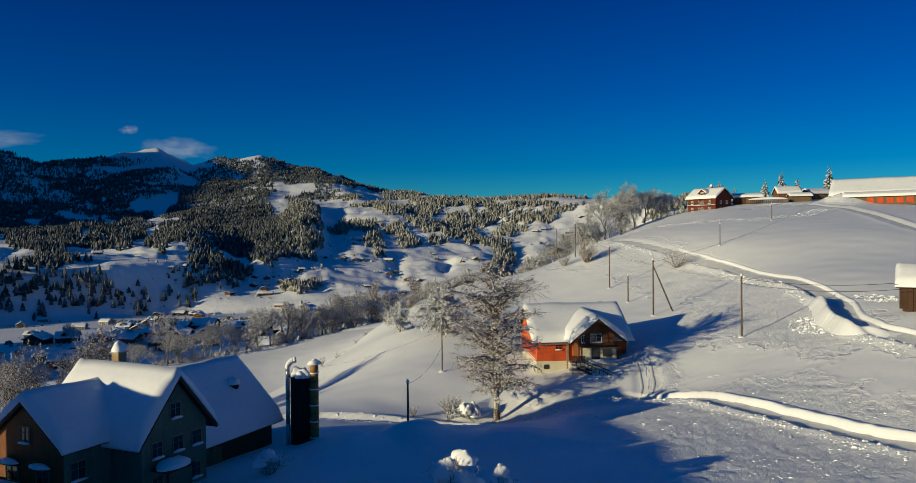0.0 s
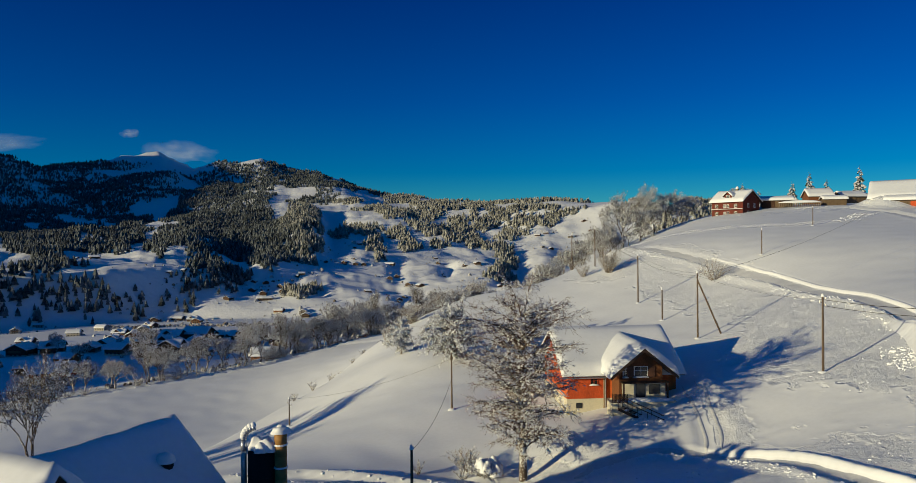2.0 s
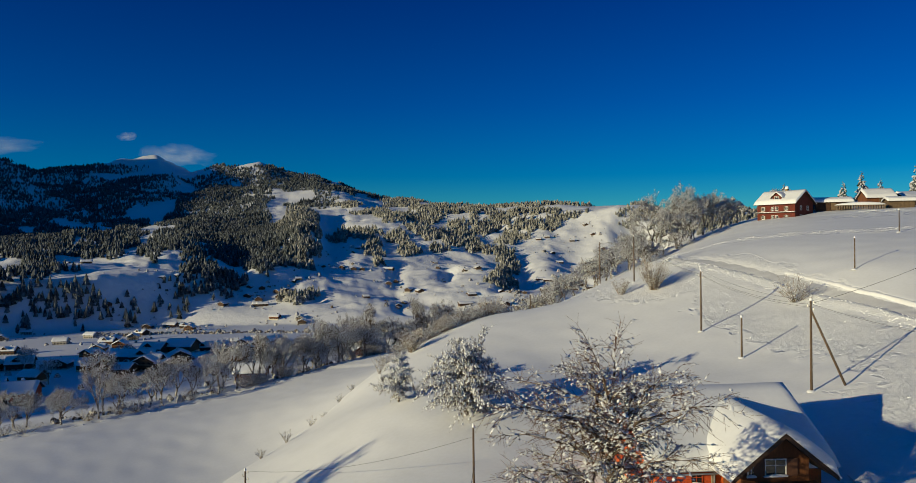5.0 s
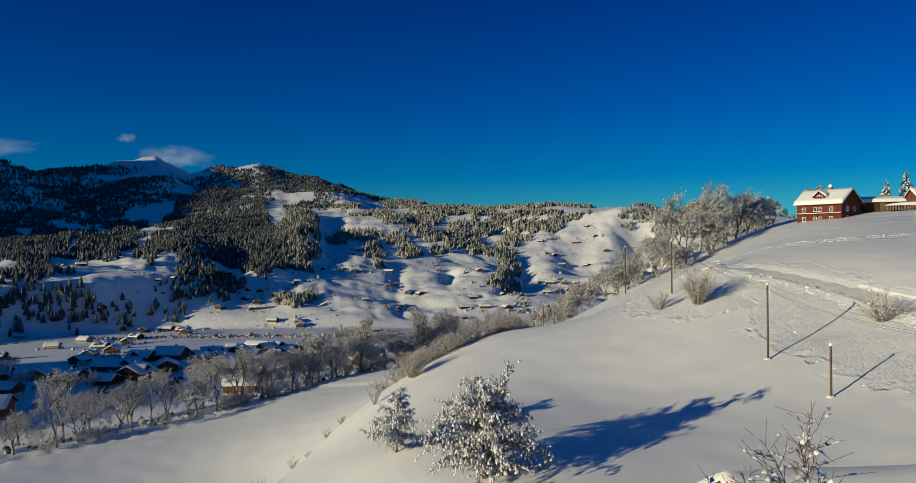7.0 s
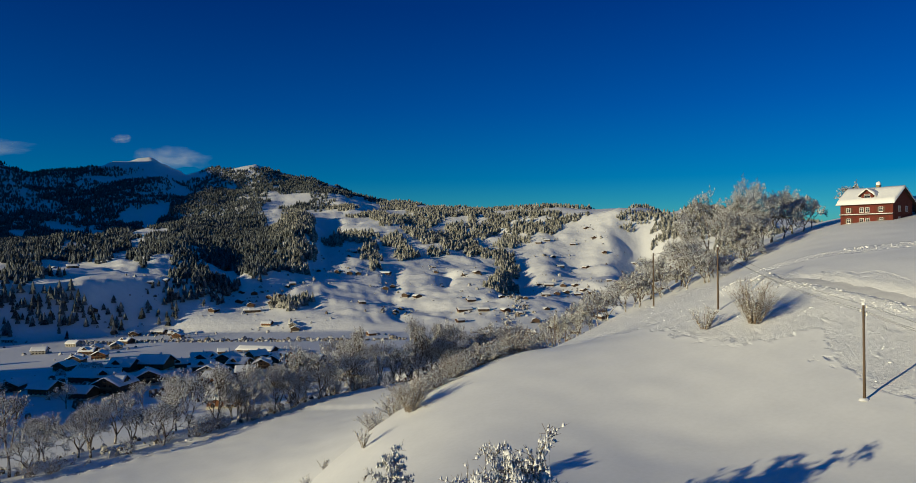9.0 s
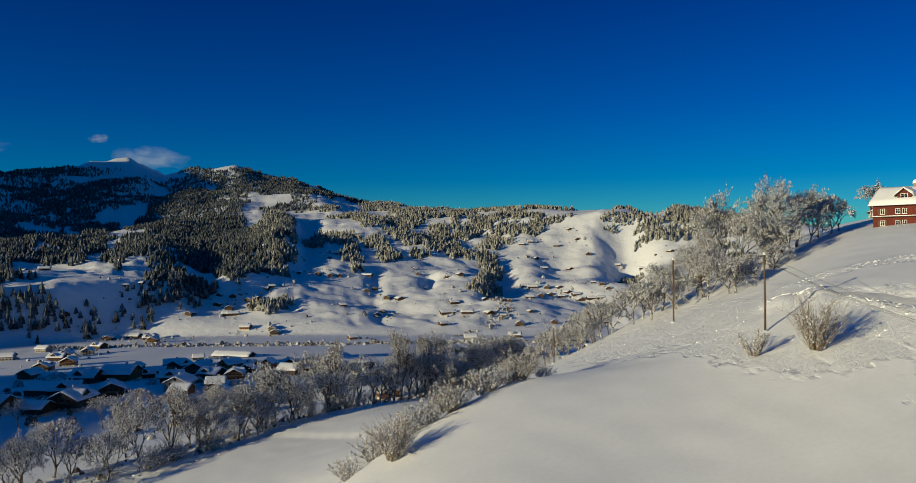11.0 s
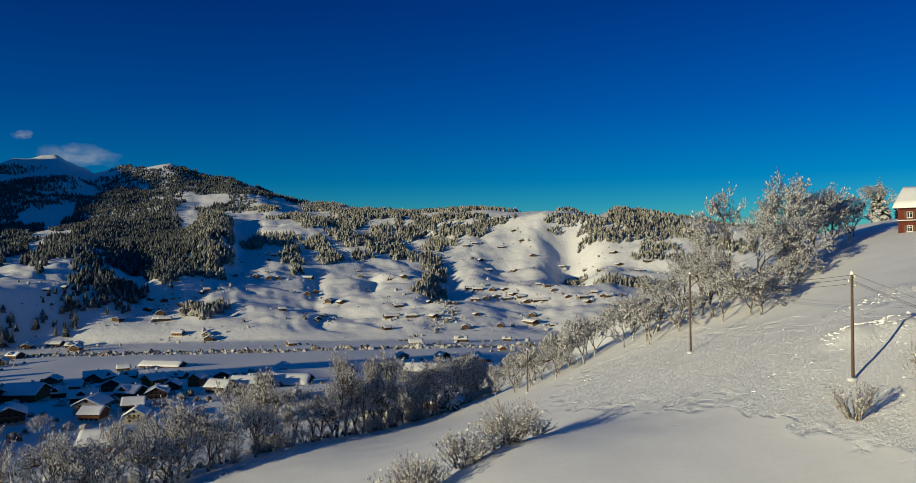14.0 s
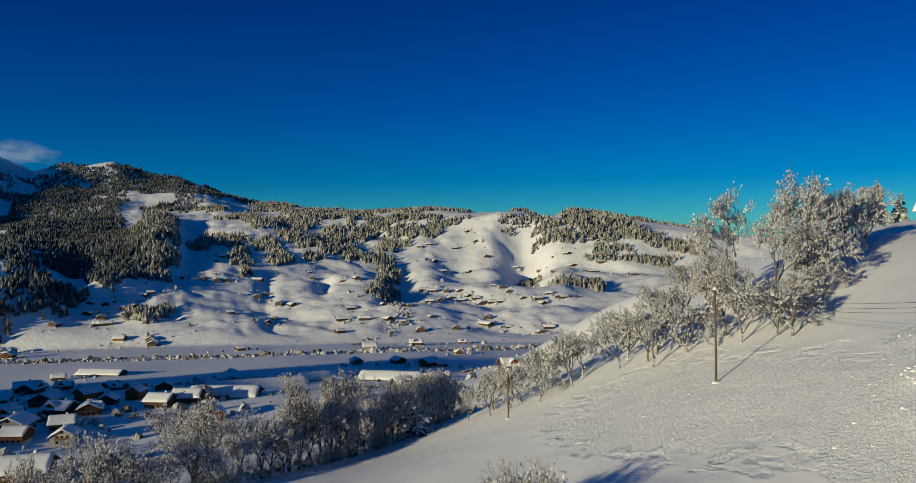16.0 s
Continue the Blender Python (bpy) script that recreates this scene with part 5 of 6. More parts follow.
    part("balcony_rail", rail.mesh("balcony_rail", TRIMWOOD), h, "dark balcony boards")
    part("gutter", Shape().tube((-7.3, -7.45, 4.15), (-2.4, -7.45, 4.15), 0.07, 0.07, 8).mesh("gutter", METAL), h)
    part("downpipe", Shape().tube((-2.35, -6.75, 4.2), (-2.35, -6.75, 0), 0.05, 0.05, 8).mesh("downpipe", METAL), h)
    return h


def terrace_stairs():
    """Outdoor stairs with a handrail down from the terrace to the drive."""
    st = thing("outdoor_stairs", "dark timber outdoor stairs half buried in snow", "stairs", pose(21.2, 91.6, -16.9, 0, 0, -38))
    n, run, rise = 11, 0.52, 0.16
    for k in (0, 1):
        y = -0.55 + 1.1 * k
        s = Shape().add([(0, y, 0.1), (n * run, y, 0.1 - n * rise), (n * run, y, -0.2 - n * rise), (0, y, -0.2), (0, y + 0.07, 0.1), (n * run, y + 0.07, 0.1 - n * rise), (n * run, y + 0.07, -0.2 - n * rise), (0, y + 0.07, -0.2)],
                        [(0, 1, 2, 3), (7, 6, 5, 4), (0, 4, 5, 1), (1, 5, 6, 2), (2, 6, 7, 3), (3, 7, 4, 0)])
        part("stringer", s.mesh("stringer", TRIMWOOD), st)
        part("handrail", Shape().tube((0, y, 1.0), (n * run, y, 1.0 - n * rise), 0.05, 0.05, 6).mesh("handrail", TRIMWOOD), st)
        for j in range(0, n + 1, 2):
            part("baluster", Shape().tube((j * run, y, 0.0 - j * rise), (j * run, y, 1.0 - j * rise), 0.035, 0.035, 5).mesh("baluster", TRIMWOOD), st)
    for j in range(n):
        tread = part("tread", Shape().box(j * run, j * run + 0.34, -0.5, 0.55, -0.06 - j * rise, -0.01 - j * rise).mesh("tread", GREYTIMBER), st)
        if j % 2:
            part("tread_snow", lump_mesh("tread_snow", 0.2, 0.5, 0.14, FLUFF, j, 0.2, 8, 3), tread, m=pose(j * run + 0.17, 0, -0.01 - j * rise))
    return st


def farm_complex():
    """The farm in the shade: a wing, a cross house and a barn on one line."""
    f = thing("farm_building", "grey-green and brown shingled farm with a barn under deep snow", "farmhouse", pose(-22.6, 45.4, -17.1, 0, 0, 63) @ Matrix.Scale(0.92, 4))
    roofed(f, pose(4.6, 0, 0), 8.2, 3.3, 5.2, 2.5, 0.6, 0.7, 11, TRIMWOOD, GREENWALL)
    part("gable_front", saddle_body(0.12, 3.36, 5.22, 2.54, BROWNWOOD, "gable_front"), f, "dark brown timber gable", pose(0.5, 0, 0))
    roofed(f, pose(15.2, 0.6, 0), 11.2, 4.4, 2.7, 4.2, 0.7, 0.7, 12, TRIMWOOD, DARKWOOD)
    roofed(f, pose(7.2, -1.6, 0, 0, 0, 90), 9.2, 3.0, 5.1, 3.5, 0.65, 0.65, 13, TRIMWOOD, GREENWALL)
    # windows of the cross gable
    front = pose(7.2, -6.22, 0)
    for x, z in ((0, 5.7), (-1.7, 3.3), (0.2, 3.3), (2.0, 3.3), (-1.7, 0.9), (1.9, 0.9)):
        window(f, front @ pose(x, 0, z), 1.0, 1.15, shutters=False, framing=GREYTIMBER)
    part("porch_roof", Shape().box(-2.3, 0.3, -1.6, 0, 2.55, 2.7, 0.03).mesh("porch_roof", TRIMWOOD), f, m=front)
    part("porch_snow", lump_mesh("porch_snow", 1.4, 0.85, 0.6, ROOF_SNOW, 6, 0.08), f, "snow on the porch roof", front @ pose(-1.0, -0.8, 2.7))
    part("porch_post", Shape().box(-2.2, -2.05, -1.5, -1.35, 0, 2.55, 0.02).mesh("porch_post", TRIMWOOD), f, m=front)
    # wing: long side and brown gable
    for x in (1.6,):
        window(f, pose(x, -3.33, 2.6), 1.2, 1.3, shutters=False, framing=GREYTIMBER)
    west = pose(0, 0, 0, 0, 0, -90)
    window(f, pose(0.43, 0.2, 5.0) @ west, 0.95, 1.15, shutters=False, framing=GREYTIMBER)
    for y in (-1.5, 1.6):
        window(f, pose(0.43, y, 2.2) @ west, 1.3, 1.2, shutters=False, sill_snow=False, framing=GREYTIMBER)
        part("hood", Shape().box(-0.15, 0.45, y - 0.95, y + 0.95, 3.55, 3.63, 0.02).mesh("hood", TRIMWOOD), f)
        part("hood_snow", lump_mesh("hood_snow", 0.36, 0.98, 0.3, FLUFF, 7, 0.1), f, "snow on the window hood", pose(0.15, y, 3.63))
    part("lean_to_roof", Shape().add([(-4.2, -3.9, 1.5), (-0.1, -3.9, 2.3), (-0.1, 5, 2.3), (-4.2, 5, 1.5), (-4.2, -3.9, 1.35), (-0.1, -3.9, 2.15), (-0.1, 5, 2.15), (-4.2, 5, 1.35)],
         [(0, 1, 2, 3), (7, 6, 5, 4), (0, 4, 5, 1), (1, 5, 6, 2), (2, 6, 7, 3), (3, 7, 4, 0)]).mesh("lean_to_roof", TRIMWOOD), f)
    part("lean_to_snow", roof_snow("lean_to_snow", 8.9, 2.1, 0.02, 0.3, 8), f, "snow on the lean-to", pose(-2.1, 0.55, 1.95) @ pose(0, 0, 0, 0, -11, 0) @ pose(0, 0, 0, 0, 0, 90))
    part("lean_to_wall", Shape().box(-4.0, -0.1, -3.7, 4.8, -1, 1.4).mesh("lean_to_wall", DARKWOOD), f)
    chimney(f, pose(8.0, 0.2, 9.0), 0.75, 0.9)
    vent = part("roof_vent", Shape().tube((0, 0, -0.8), (0, 0, 0.55), 0.5, 0.5, 12).mesh("roof_vent", DARKMETAL), f, m=pose(18.0, -1.9, 5.2))
    part("vent_snow", lump_mesh("vent_snow", 0.62, 0.62, 0.6, ROOF_SNOW, 3, 0.1), vent, "snow cap", pose(0, 0, 0.55))
    for k in range(4):
        part("barn_door_board", Shape().box(12.0 + 0.62 * k, 12.58 + 0.62 * k, -3.90, -3.82, 0, 2.4, 0.01).mesh("barn_door_board", OLDWOOD), f)
    return f


def silo():
    s = thing("silo", "black sheet-metal silo with snow on its lid", "silo", pose(-8.3, 60.6, gz(-8.3, 60.6) - 0.3))
    top = 6.6
    body = part("body", Shape().tube((0, 0, 0), (0, 0, top - 0.8), 0.86, 0.86, 20).mesh("body", DARKMETAL, True), s)
    for z in (1.4, 2.8, 4.2):
        part("hoop", Shape().tube((0, 0, z), (0, 0, z + 0.07), 0.89, 0.89, 20).mesh("hoop", DARKMETAL), body)
    for k, (x, y, r) in enumerate(((-0.35, -0.1, 0.55), (0.3, -0.3, 0.6), (0.1, 0.3, 0.65), (0.0, -0.5, 0.45))):
        part("lid_snow", lump_mesh("lid_snow", r, r, 0.75 - 0.08 * k, ROOF_SNOW, 20 + k, 0.3), s, "lumpy snow", pose(x, y, top - 0.85))
    pipe = Shape()
    for k in range(10):
        pipe.tube((1.12, -0.4, 0.2 + 0.66 * k), (1.12, -0.4, 0.84 + 0.66 * k), 0.36, 0.36, 14)
    p = part("feed_pipe", pipe.mesh("feed_pipe", RUST, True), s, "ochre upright feed pipe")
    for k in range(5):
        part("clamp", Shape().tube((1.12, -0.4, 0.8 + 1.32 * k), (1.12, -0.4, 0.9 + 1.32 * k), 0.41, 0.41, 14).mesh("clamp", FLUFF), p, "snowy pipe clamp")
    part("pipe_snow", lump_mesh("pipe_snow", 0.55, 0.5, 0.4, ROOF_SNOW, 31, 0.25), p, m=pose(1.12, -0.4, 6.8))
    el = Shape()
    pts = [(-1.02, -0.4, z) for z in (0.2, 2, 4, 5.8, 6.4)] + [(-1.02 + 0.75 * (1 - math.cos(a)), -0.4, 6.4 + 0.75 * math.sin(a)) for a in np.linspace(0.25, 1.5, 6)]
    for a, b in zip(pts, pts[1:]):
        el.tube(a, b, 0.17, 0.17, 10)
    e = part("blower_pipe", el.mesh("blower_pipe", METAL, True), s, "zinc blower pipe bent over the top")
    sn = Shape()
    for a, b in zip(pts[4:], pts[5:]):
        sn.tube(Vector(a) + Vector((-0.05, 0, 0.13)), Vector(b) + Vector((-0.02, 0, 0.15)), 0.18, 0.18, 8)
    part("pipe_snow", sn.mesh("pipe_snow", FLUFF, True), e, "snow on the bend")
    return s


def upper_house():
    h = thing("upper_house", "maroon shingled chalet with white windows on the snowy crest", "house", pose(91.8, 227.5, 5.6, 0, 0, -58) @ Matrix.Scale(0.93, 4))
    roofed(h, pose(0, 0, 0), 11.0, 4.3, 5.3, 2.9, 0.7, 0.5, 15, TRIMWOOD, MAROON)
    part("base_wall", Shape().box(-5.55, 5.55, -4.36, 4.36, -2, 0.5).mesh("base_wall", CONCRETE), h)
    for z, w in ((3.2, 0.95), (0.9, 0.95)):
        for x in (-3.7, -0.9, 0.3, 3.1):
            window(h, pose(x, -4.33, z), w * 0.9, 1.05, shutters=x in (-3.7, 3.1), sill_snow=False)
    for y in (-1.6, 1.6):
        for z in (0.9, 3.2):
            window(h, pose(5.53, y, z, 0, 0, 90), 0.9, 1.2, shutters=False, sill_snow=False)
    part("storey_band", Shape().box(-5.6, 5.6, -4.75, -4.3, 2.55, 2.72, 0.02).mesh("storey_band", TRIMWOOD), h)
    part("band_snow", Shape().box(-5.6, 5.6, -4.75, -4.35, 2.73, 2.88, 0.05).mesh("band_snow", FLUFF), h, "strip of snow above the ground floor")
    d = pose(0.2, -2.6, 5.9)
    part("dormer_wall", saddle_body(3.0, 1.25, 1.1, 1.0, MAROON, "dormer_wall"), h, m=d @ pose(0, 0, 0, 0, 0, 90))
    window(h, d @ pose(0, -1.53, 0.25), 1.3, 0.95, shutters=False, sill_snow=False)
    rf = part("dormer_roof", saddle_roof(3.8, 1.75, 1.4, 0.12, TRIMWOOD, "dormer_roof"), h, m=d @ pose(0, 0, 2.2, 0, 0, 90))
    part("roof_snow", roof_snow("roof_snow", 3.9, 1.8, 1.44, 0.4, 16, n=12, m=10), rf, "snow on the dormer")
    chimney(h, pose(0.4, 0.4, 8.2), 0.7, 0.9)
    return h


def shed(name, label, x, y, turn, length, half, wall, rise, mat, thick=0.45, z=None, seed=3, door=True, over=0.45, base=0.0):
    s = thing(name, label, "shed", pose(x, y, (gz(x, y) if z is None else z) - base, 0, 0, turn))
    roofed(s, pose(0, 0, 0), length, half, wall, rise, over, thick, seed, TRIMWOOD, mat)
    for k, bx in enumerate(np.arange(-length / 2 + 0.3, length / 2 - 0.2, 0.55)):
        part("board", Shape().box(bx, bx + 0.5, -half - 0.05 - 0.02 * (k % 2), -half + 0.02, -0.3, wall).mesh("board", mat), s)
    if door:
        part("door", Shape().box(-0.55, 0.55, -half - 0.12, -half - 0.04, 0, min(2.0, wall - 0.1), 0.02).mesh("door", OLDWOOD), s, "weathered plank door")
    return s


def big_barn():
    b = thing("barn", "long weathered timber barn under a broad snowy roof", "barn", pose(136.5, 207, 6.9, 0, 0, -36))
    roofed(b, pose(0, 0, 0), 28, 7.2, 3.5, 4.3, 0.8, 0.55, 17, TRIMWOOD, OLDWOOD)
    roofed(b, pose(2, -7.4, 0), 25, 2.4, 2.6, 0.9, 0.5, 0.55, 18, TRIMWOOD, OLDWOOD)
    for x in np.arange(-9.5, 14, 2.4):
        part("panel", Shape().box(x, x + 1.7, -9.9, -9.8, 0.6, 2.2, 0.03).mesh("panel", OLDWOOD if int(x) % 2 else REDWOOD), b, "weathered barn panel")
    return b


house_on_slope()
terrace_stairs()
farm_complex()
silo()
upper_house()
big_barn()
shed("cabin", "dark log cabin with snow heaped on its roof by the road", 60.2, 81.5, -35, 6.5, 2.6, 2.7, 1.6, DARKWOOD, 0.7, seed=22, base=0.3)
# two unseen buildings, added only to cast the stepped shadow before the farm
shed("barn", "unseen tall timber barn under snow, added to shade the ground before the farm", -29.5, 21.5, 90, 16, 4.6, 6.0, 4.5, DARKWOOD, 0.6, seed=27, base=0.5)
shed("farmhouse", "unseen tall timber house under snow, added to shade the ground before the farm", -31.0, 36.2, 118.4, 11.0, 3.4, -10.7 - gz(-31.0, 36.2), 4.0, DARKWOOD, 0.6, seed=28, base=0.5)
UPPER_SHEDS = "sheds of the upper farm"
for x, y, turn, l, w, wall, rise, mat, n in ((104, 227.5, -20, 8.5, 2.0, 2.0, 0.7, DARKWOOD, 23), (121, 236, -10, 7, 3, 2.3, 1.8, BROWNWOOD, 24), (133, 240, 8, 8, 2.6, 2.0, 1.2, OLDWOOD, 25), (118, 222, -14, 6, 1.6, 1.6, 0.5, OLDWOOD, 26)):
    tagged(shed("shed", "low timber shed deep in snow beside the chalet", x, y, turn, l, w, wall, rise, mat, 0.55, seed=n), group=UPPER_SHEDS)
wood = thing("firewood_stack", "long firewood stack under a thick bolster of snow", "firewood", pose(108, 221.5, gz(108, 221.5), 0, 0, -18))
for k in range(20):
    for j in range(4):
        part("log", Shape().tube((-5.5 + k * 0.56, -0.5, 0.14 + j * 0.27), (-5.5 + k * 0.56, 0.5, 0.14 + j * 0.27), 0.135, 0.13, 7).mesh("log", GREYTIMBER), wood)
part("stack_snow", lump_mesh("stack_snow", 6.0, 0.85, 0.75, ROOF_SNOW, 8, 0.06, 26, 6), wood, "bolster of snow", pose(-0.2, 0, 1.1))

snow_bank(LANE[3:], 1.0, 0.36, "clean-cut snow bank on the uphill side of the lane", 1.0)
snow_bank(UPPER[2:], 1.25, 0.16, "clean-cut snow bank on the uphill side of the upper road", 0.4)
snow_bank([(54.5, 76), (51.6, 80), (53, 86), (55.6, 92), (57.4, 98)], 1.7, 1.0, "high ploughed snow bank inside the road's bend", 1.1)
for side in (-0.75, 0.75):
    road_strip("wheel_track", [(x + side, y + 0.2 * side) for x, y in DRIVE], 0.17, ROADICE, "pressed wheel track on the snowy drive")
road_strip("road", LANE, 1.05, ROADICE, "ploughed lane with packed grey snow")
road_strip("road", UPPER, 1.25, ROADICE, "ploughed upper road with packed grey snow")
road_strip("road", TRACK, 0.95, ROADICE, "narrow ploughed track on the upper meadow")
road_strip("road", VALLEY_ROAD, 1.6, ROADICE, "ploughed valley road along the slope's foot")

# ---------------------------------------------------------------- village and far chalets
VILLAGE = [(-44, 446, 11), (-53, 440, 10), (-31, 407, 10), (-77, 462, 8), (-76, 432, 9), (-87, 436, 10), (-105, 480, 12), (-170, 666, 15), (-156, 681, 11), (-124, 663, 8), (-103, 598, 8), (-179, 749, 10),
           (-72, 558, 10), (-226, 1158, 15), (-180, 1126, 15), (-186, 1144, 15), (-315, 1042, 15), (-64, 989, 11), (-92, 406, 11), (-102, 428, 10), (-88, 395, 8), (-78, 407, 8), (-73, 392, 8),
           (-72, 355, 13), (-50, 701, 11), (8, 654, 9), (46, 760, 11), (80, 751, 11)]
VILLAGE_WEST = [(38, 426, 8), (187, 979, 10), (149, 830, 8), (130, 969, 15), (73, 928, 15), (11, 405, 8), (-7, 364, 8), (-121, 376, 13), (-141, 397, 11), (-132, 396, 11), (-115, 395, 11), (-130, 445, 15),
                (-142, 438, 12), (-122, 455, 8), (-178, 678, 15), (-289, 709, 15), (-288, 751, 15), (-339, 859, 15), (-329, 886, 15), (-352, 972, 15), (-403, 1130, 15), (-374, 1148, 15), (-337, 1094, 15),
                (-204, 540, 11), (-151, 422, 9), (-267, 644, 14), (-148, 554, 8), (-204, 673, 11)]
VILLAGE_NEAR = [(-190, 372, 11), (-179, 379, 11), (-162, 380, 9), (-145, 372, 10), (-129, 367, 9), (-380, 732, 15), (-391, 851, 15), (-322, 805, 15), (-547, 1078, 15), (-411, 967, 15), (-524, 978, 15), (-163, 328, 11), (-158, 349, 9)]
VILLAGE_RED = [(-150, 321, 16), (101, 720, 14), (111, 717, 9), (63, 500, 8), (23, 354, 13), (110, 515, 15)]
VILLAGE_LONG = [(-35, 692, 22), (-22, 516, 27), (-31, 460, 16), (-153, 767, 21), (-2, 568, 21), (47, 531, 19)]
VILLAGE_TALL = [(-90, 485, 10), (-70, 479, 8)]
CHALETS = [(63, 1194, 24), (90, 1171, 18), (120, 1150, 16), (139, 1141, 10), (51, 1099, 12), (77, 1263, 16), (129, 1292, 13), (155, 1086, 15), (182, 1162, 10), (106, 1523, 22), (84, 1524, 13),
           (-42, 1213, 12), (-10, 1309, 19), (-35, 1241, 11), (27, 1574, 11), (22, 1635, 10), (-166, 1532, 13), (-143, 1526, 16), (-127, 1530, 13), (-76, 1564, 24), (-67, 1398, 14), (-55, 1437, 12),
           (-28, 1323, 19), (-97, 1253, 12), (-44, 1204, 10), (-315, 1205, 16), (-257, 1217, 19), (-294, 1291, 11), (-246, 1286, 15), (-275, 1292, 13), (-233, 1342, 14), (-224, 1356, 12)]
HAMLET = [(-217, 1675, 11), (-155, 1743, 13), (-162, 1715, 10), (-207, 1545, 10), (34, 1435, 10), (222, 1456, 15), (234, 1435, 19), (208, 1317, 15), (232, 1343, 14), (256, 1384, 12), (271, 1359, 12),
          (285, 1375, 12), (295, 1354, 14), (300, 1334, 18), (316, 1326, 18), (329, 1320, 14), (259, 1424, 13), (279, 1417, 13), (348, 1375, 12), (339, 1403, 10), (364, 1310, 12), (385, 1297, 18),
          (387, 1277, 12), (421, 1297, 12), (352, 1352, 12), (160, 1222, 10), (414, 1319, 12), (429, 1291, 14), (252, 1121, 26), (267, 1167, 14), (279, 1104, 10), (330, 1084, 16), (312, 1067, 11),
          (202, 1086, 12)]
ALPS = [(437, 2028, 15), (437, 1939, 15), (352, 2041, 15), (319, 1949, 15), (295, 1933, 15), (378, 1913, 14), (310, 1828, 17), (439, 1838, 18), (510, 1832, 18), (361, 1690, 17), (475, 1723, 19), (618, 1771, 19), (558, 1786, 20), (546, 1654, 17),
        (456, 1562, 17), (679, 1696, 37), (632, 1657, 18), (678, 1549, 17), (608, 1712, 19), (307, 1707, 17)]
ALPS_WEST = [(-598, 1296, 16), (-562, 1290, 18), (-595, 1723, 17), (-745, 1888, 19), (-663, 1641, 18), (-410, 1206, 13), (-394, 1223, 13), (-464, 1140, 14), (-290, 1260, 14), (-269, 1247, 19), (-238, 1256, 13), (-236, 1294, 19), (-265, 1217, 16),
             (-408, 1142, 18), (-375, 1154, 28), (-346, 1128, 24)]


def village_house(k, mat, base, name="house", storeys=2, label="", group="", length=11.0, half=5.0, dormer=False):
    """A house to be copied and sized: walls, base, roof, snow, chimney, balcony and windows."""
    h = thing(name, label, "house", None, group)
    l, wall = length, 2.45 * storeys - 0.6
    roofed(h, pose(0, 0, 0), l, half, wall, 2.7, 0.9, 0.5, 60 + k, TRIMWOOD, mat, base, 1.2 if base else 0, grain=(10, 12))
    if storeys > 1:
        chimney(h, pose(1.8, 1.0, wall + 2.2), 0.7, 1.0)

    def opening(m, w=1.0, high=1.2):
        f = part("window", Shape().box(-w / 2 - 0.1, w / 2 + 0.1, -0.06, 0.02, -0.1, high + 0.1).mesh("window", OLDWOOD), h, m=m)
        part("pane", Shape().box(-w / 2, w / 2, -0.09, -0.06, 0, high).mesh("pane", GLASS), f, "dark glass pane")

    for s in range(storeys):
        for x in np.arange(-l / 2 + 1.9, l / 2 - 1, 2.5):
            opening(pose(x, -half - 0.05, 0.9 + 2.3 * s))
        for y in (-2.2, 0, 2.2):
            opening(pose(-l / 2 - 0.05, y, 0.9 + 2.3 * s, 0, 0, -90))
    if storeys > 1:
        opening(pose(-l / 2 - 0.05, 0, 0.9 + 2.3 * storeys, 0, 0, -90))
        bal = part("balcony", Shape().box(-l / 2 - 1.1, -l / 2 - 0.06, -3.2, 3.2, 2.75, 2.9).mesh("balcony", TRIMWOOD), h)
        part("railing", Shape().box(-l / 2 - 1.1, -l / 2 - 1.03, -3.2, 3.2, 2.9, 3.75).mesh("railing", OLDWOOD), bal)
    if dormer:
        d = pose(-1.0, -half + 1.6, wall + 0.7)
        part("dormer_wall", saddle_body(3.6, 1.6, 0.9, 1.4, mat, "dormer_wall"), h, m=d @ pose(0, 0, 0, 0, 0, 90))
        rf = part("dormer_roof", saddle_roof(4.6, 2.3, 2.0, 0.15, TRIMWOOD, "dormer_roof"), h, m=d @ pose(0, 0, 2.5, 0, 0, 90))
        part("roof_snow", roof_snow("roof_snow", 4.7, 2.4, 2.09, 0.4, 50 + k, n=8, m=8), rf, "snow on the dormer")
    return h


def far_chalet(k, mat, label, group):
    """A chalet far off: walls, roof with snow, a dark door and windows."""
    c = thing("chalet", label, "chalet", None, group)
    roofed(c, pose(0, 0, 0), 11, 4.6, 3.6, 2.4, 0.8, 0.45, 80 + k, TRIMWOOD, mat, grain=(8, 8))
    part("base_wall", Shape().box(-5.4, 5.4, -4.5, 4.5, -3, 0.3).mesh("base_wall", CONCRETE), c)
    for x in (-3.5, 0.5, 3.5):
        part("window", Shape().box(x - 0.6, x + 0.6, -4.68, -4.55, 1.2, 2.5, 0.02).mesh("window", GLASS), c)
    part("door", Shape().box(-2.1, -1.1, -4.68, -4.55, 0, 2.1, 0.02).mesh("door", TRIMWOOD), c)
    return c


